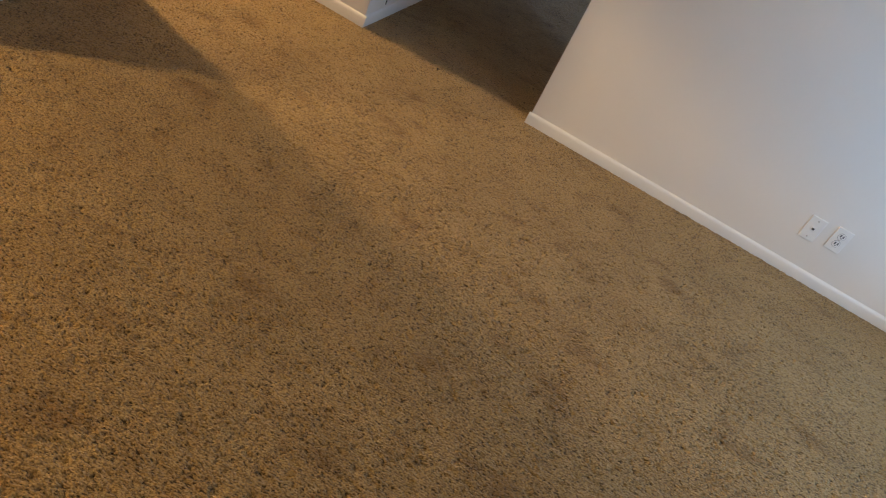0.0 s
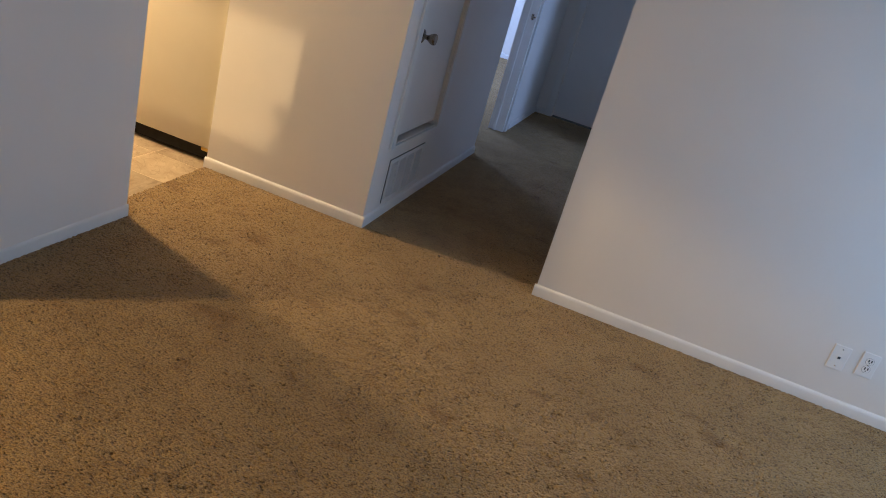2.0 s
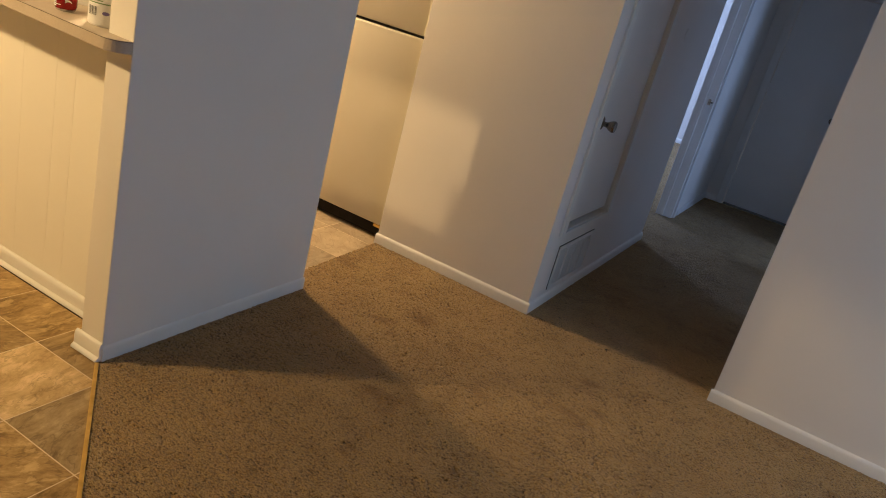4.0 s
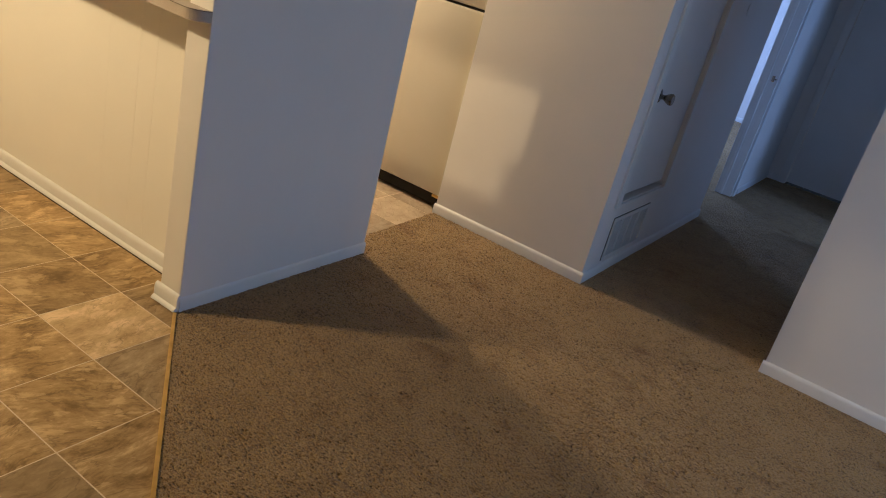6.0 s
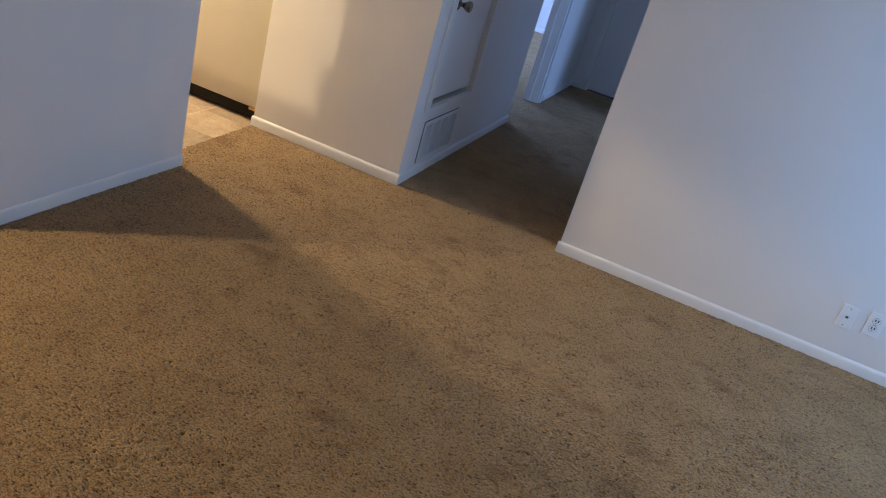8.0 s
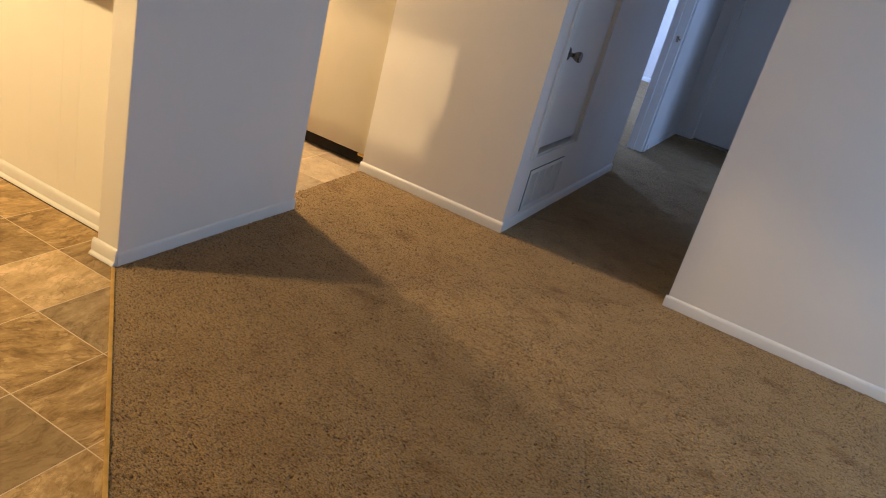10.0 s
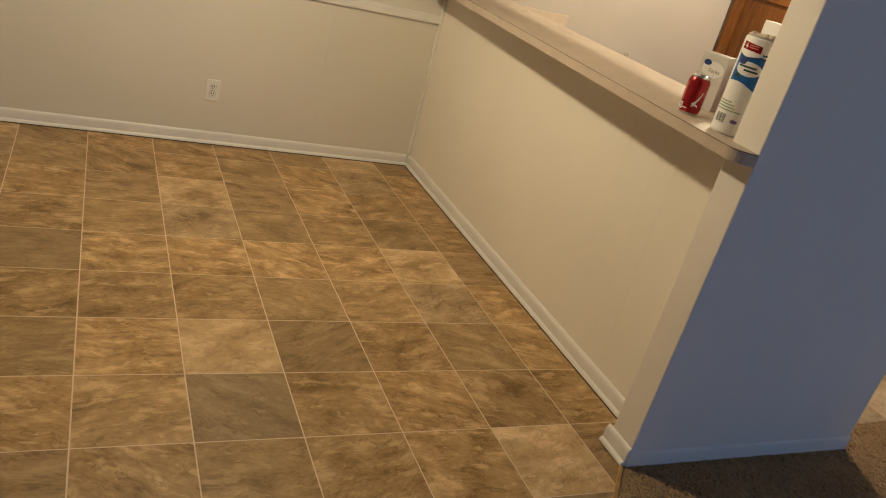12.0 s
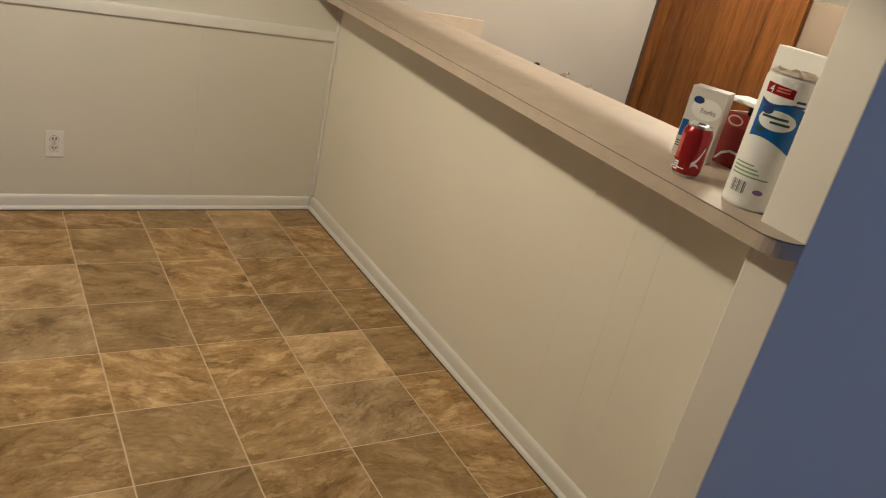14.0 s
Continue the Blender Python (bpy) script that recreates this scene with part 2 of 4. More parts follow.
TILE_STREAK = tile_material("slate_vinyl_streaked", (0.190, 0.118, 0.044), (0.305, 0.202, 0.084), (0.45, 0.315, 0.15), (0.24, 0.175, 0.085), (0.9, 1.0), (0.90, 1.05))
KTILE = tile_material("kitchen_vinyl", (0.28, 0.205, 0.125), (0.38, 0.295, 0.19), (0.48, 0.39, 0.265), (0.35, 0.28, 0.19))
GROUT = material("grout_line", (0.62, 0.49, 0.32), (0.76, 0.62, 0.43), 30, 0.7, fine=0.3)
BRASS = material("brass_strip", (0.62, 0.40, 0.10), (0.78, 0.53, 0.16), 25, 0.34, 0.05, 300, metal=0.85)
LAMINATE = material("laminate", (0.44, 0.375, 0.295), (0.55, 0.475, 0.385), 14, 0.52, 0.02, 240, spec=0.3, fine=0.45)
SEAM_SHADE = material("seam_and_shade", (0.05, 0.035, 0.025), (0.08, 0.06, 0.04), 20, 0.7)
FRIDGE = material("almond_enamel", (0.56, 0.515, 0.41), (0.60, 0.555, 0.45), 2, 0.33, 0.12, 420)
BLACK = material("black_plastic", (0.007, 0.0065, 0.006), (0.016, 0.015, 0.014), 20, 0.6, spec=0.2)
DARK = material("dark_void", (0.02, 0.018, 0.016), (0.035, 0.03, 0.028), 5, 0.9)
OAK = wood_material("oak_stain", (0.045, 0.014, 0.0016), (0.20, 0.080, 0.0095))
BRONZE = material("aged_bronze", (0.20, 0.16, 0.12), (0.38, 0.31, 0.24), 40, 0.26, metal=0.9)
CHROME = material("chrome", (0.75, 0.75, 0.76), (0.82, 0.82, 0.83), 20, 0.12, metal=1.0)
PLATE = material("white_plastic", (0.80, 0.79, 0.76), (0.84, 0.83, 0.80), 20, 0.35)
PAPER = material("paper_towel", (0.78, 0.78, 0.77), (0.86, 0.86, 0.85), 30, 0.55, 0.12, 180, fine=0.4)
FILM = material("wrap_film", (0.52, 0.45, 0.38), (0.66, 0.59, 0.51), 25, 0.42, 0.2, 60)
CARD = material("white_card", (0.58, 0.57, 0.54), (0.65, 0.64, 0.61), 9, 0.5)
RED = material("red_print", (0.26, 0.007, 0.009), (0.34, 0.012, 0.012), 14, 0.24, metal=0.35)
REDCARD = material("red_card", (0.24, 0.010, 0.009), (0.31, 0.014, 0.012), 14, 0.42)
BLUE = material("blue_print", (0.008, 0.07, 0.33), (0.015, 0.15, 0.48), 16, 0.4)
NAVY = material("navy_print", (0.01, 0.03, 0.16), (0.02, 0.05, 0.22), 16, 0.4)
GREEN = material("green_print", (0.18, 0.30, 0.12), (0.25, 0.38, 0.17), 16, 0.5)
TEAL = material("teal_print", (0.01, 0.06, 0.06), (0.02, 0.09, 0.085), 16, 0.45)
VIOLET = material("violet_print", (0.14, 0.11, 0.30), (0.19, 0.15, 0.38), 16, 0.45)
FADED = material("pale_red_print", (0.55, 0.16, 0.11), (0.64, 0.22, 0.16), 16, 0.4)
BRIGHT = material("bright_red_print", (0.40, 0.030, 0.018), (0.48, 0.045, 0.025), 16, 0.34)
INK = material("dark_ink", (0.03, 0.03, 0.035), (0.06, 0.06, 0.065), 16, 0.5)
GREYINK = material("grey_ink", (0.22, 0.22, 0.21), (0.28, 0.28, 0.27), 16, 0.5)
WHITE = material("white_ink", (0.80, 0.80, 0.79), (0.85, 0.85, 0.84), 16, 0.4)
ALU = material("aluminium", (0.62, 0.62, 0.63), (0.72, 0.72, 0.73), 60, 0.25, metal=1.0)
GLASS = glass_material()


# ---- building helpers ----
def finish(name, bm, mat, smooth=False):
    me = bpy.data.meshes.new(name)
    bmesh.ops.recalc_face_normals(bm, faces=bm.faces[:])
    bm.to_mesh(me)
    bm.free()
    me.materials.append(mat)
    if smooth:
        for p in me.polygons:
            p.use_smooth = True
        me.set_sharp_from_angle(angle=radians(38))
    return me


def part(name, bm, mat, parent=None, label="", smooth=False):
    ob = new(name, finish(name, bm, mat, smooth))
    if parent:
        ob.parent = parent
    if label:
        ob["label"] = label
    return ob


def thing(name, at, label, category, group="", kind=""):
    e = new(name)
    e.location = at
    e.empty_display_size = 0.05
    return tagged(e, label, category, group, kind)


def box(x0, x1, y0, y1, z0, z1, bevel=0.0, bm=None, seg=2):
    b = bmesh.new()
    v = [b.verts.new(p) for p in ((x0, y0, z0), (x1, y0, z0), (x1, y1, z0), (x0, y1, z0), (x0, y0, z1), (x1, y0, z1), (x1, y1, z1), (x0, y1, z1))]
    for f in ((0, 3, 2, 1), (4, 5, 6, 7), (0, 1, 5, 4), (1, 2, 6, 5), (2, 3, 7, 6), (3, 0, 4, 7)):
        b.faces.new([v[i] for i in f])
    if bevel:
        bmesh.ops.bevel(b, geom=b.edges[:], offset=bevel, segments=seg, affect="EDGES", profile=0.5)
    if bm is None:
        return b
    me = bpy.data.meshes.new("t")
    b.to_mesh(me)
    b.free()
    bm.from_mesh(me)
    bpy.data.meshes.remove(me)
    return bm


def prism(poly, z0, z1, bm=None):
    """A flat polygon raised from z0 to z1."""
    bm = bm or bmesh.new()
    lo = [bm.verts.new((x, y, z0)) for x, y in poly]
    hi = [bm.verts.new((x, y, z1)) for x, y in poly]
    bm.faces.new(lo[::-1])
    bm.faces.new(hi)
    for i in range(len(poly)):
        j = (i + 1) % len(poly)
        bm.faces.new((lo[i], lo[j], hi[j], hi[i]))
    return bm


def lathe(profile, seg=32, bm=None, at=(0, 0, 0), a0=0.0, a1=2 * math.pi):
    """A turned body from (radius, height) pairs round the z axis."""
    bm = bm or bmesh.new()
    full = abs(a1 - a0 - 2 * math.pi) < 1e-6
    count = seg if full else seg + 1
    rings = []
    for r, z in profile:
        rings.append([bm.verts.new((at[0] + r * math.cos(a0 + (a1 - a0) * i / seg), at[1] + r * math.sin(a0 + (a1 - a0) * i / seg), at[2] + z)) for i in range(count)])
    for a, b in zip(rings, rings[1:]):
        for i in range(seg):
            j = (i + 1) % count
            bm.faces.new((a[i], a[j], b[j], b[i]))
    if full:
        bm.faces.new(rings[0][::-1])
        bm.faces.new(rings[-1])
    return bm


def sweep(profile, p0, p1, normal, bm=None):
    """A moulding: profile of (out from the wall, height) from p0 to p1, out along normal."""
    bm = bm or bmesh.new()
    ends = []
    for p in (p0, p1):
        ends.append([bm.verts.new((p[0] + normal[0] * d, p[1] + normal[1] * d, z)) for d, z in profile])
    k = len(profile)
    for i in range(k):
        j = (i + 1) % k
        bm.faces.new((ends[0][i], ends[0][j], ends[1][j], ends[1][i]))
    bm.faces.new(ends[0][::-1])
    bm.faces.new(ends[1])
    return bm


def wall(name, axis, at, thick, lo, hi, top, openings=(), mat=None, label=""):
    """A wall along x (axis 'x', its face at y = at) or along y, with openings (lo, hi, z0, z1) through it."""
    us = sorted({lo, hi, *[o[0] for o in openings], *[o[1] for o in openings]})
    zs = sorted({0.0, top, *[o[2] for o in openings], *[o[3] for o in openings]})
    us, zs = [u for u in us if lo <= u <= hi], [z for z in zs if 0 <= z <= top]
    bm = bmesh.new()
    full = lambda i, j: 0 <= i < len(us) - 1 and 0 <= j < len(zs) - 1 and not any(
        o[0] <= (us[i] + us[i + 1]) / 2 <= o[1] and o[2] <= (zs[j] + zs[j + 1]) / 2 <= o[3] for o in openings)
    a, b = min(at, at + thick), max(at, at + thick)
    pt = (lambda u, d, z: (u, d, z)) if axis == "x" else (lambda u, d, z: (d, u, z))
    for i in range(len(us) - 1):
        for j in range(len(zs) - 1):
            if not full(i, j):
                continue
            u0, u1, z0, z1 = us[i], us[i + 1], zs[j], zs[j + 1]
            quads = [((u0, a, z0), (u1, a, z0), (u1, a, z1), (u0, a, z1)), ((u0, b, z0), (u0, b, z1), (u1, b, z1), (u1, b, z0))]
            for di, dj, q in ((-1, 0, ((u0, a, z0), (u0, a, z1), (u0, b, z1), (u0, b, z0))), (1, 0, ((u1, a, z0), (u1, b, z0), (u1, b, z1), (u1, a, z1))),
                              (0, -1, ((u0, a, z0), (u0, b, z0), (u1, b, z0), (u1, a, z0))), (0, 1, ((u0, a, z1), (u1, a, z1), (u1, b, z1), (u0, b, z1)))):
                if not full(i + di, j + dj):
                    quads.append(q)
            for q in quads:
                bm.faces.new([bm.verts.new(pt(*c)) for c in q])
    bmesh.ops.remove_doubles(bm, verts=bm.verts[:], dist=1e-5)
    return tagged(part(name, bm, mat or PAINT), label or "smooth off-white painted wall", "wall", kind="structure")


def under(ob, e):
    ob.parent = e
    ob.matrix_parent_inverse = e.matrix_basis.inverted()
    return ob


# ---- structure ----
TOP = 2.44
YB = 1.845
wall("wall_hall_side", "x", YB, 0.12, -0.150, 0.79, TOP, label="off-white painted wall between kitchen doorway and hall")
wall("wall_living_north", "x", YB, 0.12, 1.744, 4.6, TOP, label="white painted living room wall beside the hall")
wall("wall_hall_west", "y", 0.79, -0.12, YB + 0.12, 3.90, TOP, [(2.045, 2.705, 0.415, 2.06), (2.085, 2.565, 0.105, 0.295)], label="white painted hall wall with a closet door")
wall("wall_hall_west_far", "y", 0.79, -0.12, 4.90, 6.15, TOP, label="white painted wall at the end of the hall")
wall("wall_bedroom_header", "y", 0.79, -0.12, 3.901, 4.899, TOP, [(3.9, 4.9, 0.0, 2.05)], label="white painted wall over the bedroom doorway")
wall("wall_hall_east", "y", 1.755, 0.12, YB + 0.12, 6.15, TOP, [(4.35, 5.20, 0.0, 2.05)], label="white painted hall wall with a doorway")
wall("wall_hall_end", "x", 6.15, 0.12, 0.55, 1.99, TOP, [(0.965, 1.705, 0.0, 2.05)], label="white painted wall at the end of the hall")
wall("wall_bedroom_north", "x", 8.95, 0.12, -2.6, 0.8, TOP, label="white painted bedroom wall")
wall("wall_bedroom_east", "y", 0.79, -0.12, 6.27, 8.95, TOP)
wall("wall_bedroom_south", "x", 3.10, 0.12, -2.6, 0.67, TOP)
wall("wall_bedroom_west", "y", -2.48, -0.12, 3.22, 8.95, TOP, [(6.25, 7.75, 0.8, 2.0)], label="white painted bedroom wall with a window")
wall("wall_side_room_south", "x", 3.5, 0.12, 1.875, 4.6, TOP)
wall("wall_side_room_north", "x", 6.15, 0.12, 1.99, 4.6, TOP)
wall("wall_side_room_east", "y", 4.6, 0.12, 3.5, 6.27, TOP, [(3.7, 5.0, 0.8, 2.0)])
wall("wall_living_east", "y", 3.80, 0.12, -4.2, YB - 0.001, TOP, [(-0.33, 1.77, 0.15, 2.1)], label="white painted living room wall with a large window")
wall("wall_living_south", "x", -4.2, -0.12, -2.79, 4.72, TOP)
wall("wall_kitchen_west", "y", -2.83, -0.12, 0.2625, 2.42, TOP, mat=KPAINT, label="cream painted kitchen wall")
wall("wall_dining_west", "y", -2.67, -0.28, -4.2, 0.262, TOP, mat=PANEL_PAINT, label="cream painted dining room wall with a chair rail")
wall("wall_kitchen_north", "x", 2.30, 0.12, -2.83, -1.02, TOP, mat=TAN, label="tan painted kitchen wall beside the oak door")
wall("wall_alcove_west", "y", -1.02, -0.1, 2.42, 2.75, TOP)
wall("wall_alcove_north", "x", 2.75, 0.1, -1.12, -0.04, TOP)
wall("wall_alcove_east", "y", -0.150, 0.1, YB + 0.12, 2.75, TOP)
tagged(part("wall_partition", box(-0.108, 0.004, -0.012, 1.034, 0, TOP, 0.004), PAINT), "end partition wall, greyish white paint", "wall", kind="structure")
wall("wall_kitchen_header", "y", 0.003, -0.110, 1.034, YB - 0.001, TOP, [(1.0, 1.9, 0.0, 2.08)])
# unseen header, added to cut off the dining lamp's light on the kitchen side
wall("wall_bar_header", "x", 0.17, 0.15, -2.669, -0.109, TOP, [(-3, 0, 0.0, 1.512)], mat=PANEL_PAINT)
# unseen block that keeps the kitchen light off dining wall and bar front
wall("wall_bar_soffit", "x", 0.3205, 0.36, -2.829, -0.9, TOP, [(-3, 0, 0.0, 1.53)], mat=KPAINT, label="unseen soffit added over the kitchen counter to block the kitchen light")
ceiling = tagged(part("ceiling", box(-2.95, 4.72, -4.32, 9.1, TOP, TOP + 0.1), CEIL), "white textured ceiling", "ceiling", kind="structure")

# half wall below the bar, of wide painted boards with hairline joints
half = thing("wall_half", (-1.4, 0.135, 0), "cream painted half wall of boards under the bar", "wall", kind="structure")
joints = [-2.668, -0.725, -0.539, -0.437, -0.110]
for a, b in zip(joints, joints[1:]):
    ob = part("board", box(a + 0.00015, b - 0.00015, 0.135, 0.150, 0.0, 1.0505 + 0.0075 * (-0.2 - b), 0.0004, seg=1), HALF_PAINT, half)
    ob.matrix_parent_inverse = Matrix.Translation((1.4, -0.135, 0))
ob = part("core", box(-2.668, -0.110, 0.1505, 0.262, 0.0, 1.0505), PANEL_PAINT, half)
ob.matrix_parent_inverse = Matrix.Translation((1.4, -0.135, 0))

# wide painted panels below the chair rail of the dining wall
dado = thing("wall_dining_dado", (-2.67, -1.0, 0), "cream painted wall panels with hairline joints under the chair rail", "wall", kind="structure")
for a, b in ((-0.489, 0.134), (-4.199, -0.489)):
    under(part("panel", box(-2.6698, -2.6668, a + 0.0002, b - 0.0002, 0.0045, 0.880, 0.0004, seg=1), PANEL_PAINT), dado)

# mouldings
BASE = [(0, 0), (0.012, 0), (0.012, 0.040), (0.0095, 0.049), (0.005, 0.056), (0, 0.058)]
SHOE = [(0, 0.004), (0.024, 0.004), (0.0235, 0.007), (0.020, 0.014), (0.014, 0.018), (0.012, 0.019), (0.012, 0.050), (0.0095, 0.061), (0.005, 0.068), (0, 0.070)]
for p0, p1, nrm, prof in (
    ((-0.158, YB), (0.802, YB), (0, -1), BASE), ((1.734, YB), (4.6, YB), (0, -1), BASE),
    ((0.79, YB + 0.0005), (0.79, 3.90), (1, 0), BASE), ((0.79, 4.985), (0.79, 6.15), (1, 0), BASE),
    ((0.004, -0.013), (0.004, 1.038), (1, 0), [(0.55 * d, z) for d, z in BASE]), ((-0.125, -0.012), (0.006, -0.012), (0, -1), SHOE),
    ((-0.108, -0.012), (-0.108, 0.110), (-1, 0), SHOE), ((-2.67, 0.135), (-0.109, 0.135), (0, -1), SHOE),
    ((-2.67, -4.2), (-2.67, 0.112), (1, 0), SHOE), ((1.755, YB + 0.0005), (1.755, 4.28), (-1, 0), BASE),
    ((1.755, 5.27), (1.755, 6.15), (-1, 0), BASE), ((0.80, 6.15), (0.895, 6.15), (0, -1), BASE),
    ((-2.48, 8.95), (0.67, 8.95), (0, -1), BASE), ((3.80, -4.2), (3.80, YB), (-1, 0), BASE),
):
    tagged(part("baseboard", sweep(prof, p0, p1, nrm), TRIM, smooth=True), "white painted baseboard along the wall", "baseboard", kind="structure")
# dark strips stand in for the shade at the foot of the baseboards
for g in ((-2.6695, -2.6435, -4.19, 0.1085), (-2.642, -0.110, 0.1085, 0.1345)):
    tagged(part("trim_floor_gap", box(*g, -0.0008, 0.0038), SEAM_SHADE), "dark strip painted in for the shade under the baseboard", "floor joint", kind="structure")
RAIL = [(0, 0.866), (0.016, 0.866), (0.0165, 0.869), (0.0165, 0.902), (0.014, 0.908), (0.006, 0.913), (0, 0.914)]
tagged(part("trim_chair_rail", sweep(RAIL, (-2.67, -4.2), (-2.67, 0.128), (1, 0)), TRIM, smooth=True), "white painted chair rail on the dining wall", "chair rail", kind="structure")
tagged(part("trim_corner_bead", box(-2.669, -2.652, 0.118, 0.1345, 0.078, 1.035, 0.004), TRIM), "narrow white corner moulding", "trim", kind="structure")
# door casings: closet, bedroom, hall end, side room
CASE = 0.014
for name, geo in (
    ("trim_closet_casing", [(0.7905, 0.7905 + CASE, 1.985, 2.042, 0.395, 2.12), (0.7905, 0.7905 + CASE, 2.708, 2.765, 0.395, 2.12), (0.7905, 0.7905 + CASE, 2.0425, 2.7075, 2.063, 2.12), (0.7905, 0.7905 + CASE, 2.0425, 2.7075, 0.395, 0.412)]),
    ("trim_bedroom_casing", [(0.7905, 0.7905 + CASE, 4.86, 4.925, 0, 2.11), (0.655, 0.7895, 4.82, 4.8585, 0, 2.05), (0.70, 0.72, 4.805, 4.8195, 0, 2.05)]),
    ("trim_hall_end_casing", [(0.90, 0.962, 6.132, 6.1495, 0, 2.11), (1.708, 1.75, 6.132, 6.1495, 0, 2.11), (0.9625, 1.7075, 6.132, 6.1495, 2.053, 2.11)]),
    ("trim_side_room_casing", [(1.741, 1.7545, 4.285, 4.348, 0, 2.11), (1.741, 1.7545, 5.202, 5.265, 0, 2.11)]),
):
    bm = bmesh.new()
    for g in geo:
        box(*g, 0.003, bm)
    tagged(part(name, bm, TRIM), "white painted door casing", "door casing", kind="structure")

# ---- floors ----
# the line between carpet and tiles runs slantwise from the partition's corner
SX, SY, SO = 0.762, -0.648, -0.024
_len = math.hypot(SX, SY)
SD = (SX / _len, SY / _len)
SN = (SD[1], -SD[0])  # towards the tiles
seam_side = lambda x, y: x * SN[0] + (y - SO) * SN[1]


def carpet_sheet(name, x0, x1, y0, y1, step, keep, amp):
    nx, ny = int((x1 - x0) / step) + 1, int((y1 - y0) / step) + 1
    xs, ys = np.linspace(x0, x1, nx), np.linspace(y0, y1, ny)
    rng = np.random.default_rng(5)
    r = rng.random((ny, nx))
    g = r - 0.5
    g = (np.roll(g, 1, 1) + np.roll(g, -1, 1) + g) / 3 + 0.5 * (np.roll(g, 1, 0) + g) / 2
    g /= g.std()
    r = 0.75 + 0.10 * (r - 0.5) * 2 - 0.45 * np.clip(g - 0.25, 0, 2.2) + 0.05 * g
    X, Y = np.meshgrid(xs, ys)
    jit = (rng.random((2, ny, nx)) - 0.5) * step * 0.6
    Z = amp * (r - 0.62) + 0.002 * np.sin(X * 3.1 + 1.3 * np.sin(Y * 2.3)) * np.sin(Y * 2.7 + X)
    # a faint joint in the carpet
    Z -= 0.007 * (np.abs(Y - 0.772 - 0.003 * np.sin(X * 40)) < step * 0.6) * (X > 1.0) * (X < 1.75)
    co = np.stack((X + jit[0], Y + jit[1], Z), -1).reshape(-1, 3)
    i = np.arange(nx * ny).reshape(ny, nx)
    quads = np.stack((i[:-1, :-1], i[:-1, 1:], i[1:, 1:], i[1:, :-1]), -1).reshape(-1, 4)
    cx, cy = (X[:-1, :-1] + step / 2).ravel(), (Y[:-1, :-1] + step / 2).ravel()
    quads = quads[keep(cx, cy)]
    used, inv = np.unique(quads, return_inverse=True)
    co, quads = co[used], inv.reshape(-1, 4)
    me = bpy.data.meshes.new(name)
    me.vertices.add(len(co))
    me.vertices.foreach_set("co", co.astype(np.float32).ravel())
    me.loops.add(quads.size)
    me.loops.foreach_set("vertex_index", quads.astype(np.int32).ravel())
    me.polygons.add(len(quads))
    me.polygons.foreach_set("loop_start", np.arange(0, quads.size, 4, dtype=np.int32))
    me.update(calc_edges=True)
    me.validate()
    me.materials.append(CARPET)
    return tagged(new(name, me), "tan cut-pile carpet, lightly soiled and worn", "carpet", kind="structure")


on_carpet = lambda x, y: (seam_side(x, y) < -0.001) & ((x > 0.003) | ((y > 1.03) & (x > -0.118 - 0.03 * (y - 1.03) / 0.8)))
carpet_sheet("floor_carpet", -0.16, 3.62, -1.45, YB + 0.02, 0.0062, on_carpet, 0.018)
carpet_sheet("floor_carpet_hall", 0.67, 1.76, YB + 0.021, 6.16, 0.012, lambda x, y: x > 0, 0.009)
carpet_sheet("floor_carpet_bedroom", -2.48, 0.669, 3.22, 8.95, 0.05, lambda x, y: x < 9, 0.006)
carpet_sheet("floor_carpet_rest", 3.60, 4.0, -4.2, YB, 0.05, lambda x, y: x < 9, 0.006)
carpet_sheet("floor_carpet_south", -0.2, 3.62, -4.2, -1.44, 0.04, lambda x, y: seam_side(x, y) < 0.0, 0.006)
carpet_sheet("floor_carpet_side_room", 1.761, 4.6, 3.62, 6.15, 0.05, lambda x, y: x < 9, 0.006)
tagged(part("floor_base", box(-2.95, 4.72, -4.32, 9.1, -0.16, -0.022), DARK), "plain subfloor under carpet and tiles", "floor", kind="structure")
tagged(part("floor_dining_grout", prism([(-2.67, 0.1345), (-2.67, -4.2), ((4.2 + SO) * SD[0] / -SD[1] - 0.001, -4.2), (0.0, SO), (0.0, 0.1345)], -0.0215, -0.0009), GROUT), "tan joint bed of the dining floor", "floor", kind="structure")
tagged(part("floor_kitchen_grout", prism([(-2.83, 0.2625), (-0.105, 0.2625), (-0.105, 1.0345), (-0.118, 1.0345), (-0.150, 1.844), (-0.150, 2.749), (-2.83, 2.749)], -0.0215, -0.0009), GROUT), "tan joint bed of the kitchen floor", "floor", kind="structure")

L = 3.6
strip = [(t * SD[0] + w * SN[0], SO + t * SD[1] + w * SN[1]) for t, w in ((0.012, -0.007), (L, -0.007), (L, 0.006), (0.012, 0.006))]
tagged(part("trim_carpet_strip", prism(strip, -0.0005, 0.0065), BRASS), "thin brass-coloured strip between carpet and tiles", "floor strip", kind="structure")


def clip(poly, a, b, c):
    """The part of a polygon where a*x + b*y <= c."""
    out = []
    for p, q in zip(poly, poly[1:] + poly[:1]):
        fp, fq = a * p[0] + b * p[1] - c, a * q[0] + b * q[1] - c
        if fp <= 0:
            out.append(p)
        if fp * fq < 0:
            k = fp / (fp - fq)
            out.append((p[0] + k * (q[0] - p[0]), p[1] + k * (q[1] - p[1])))
    return out


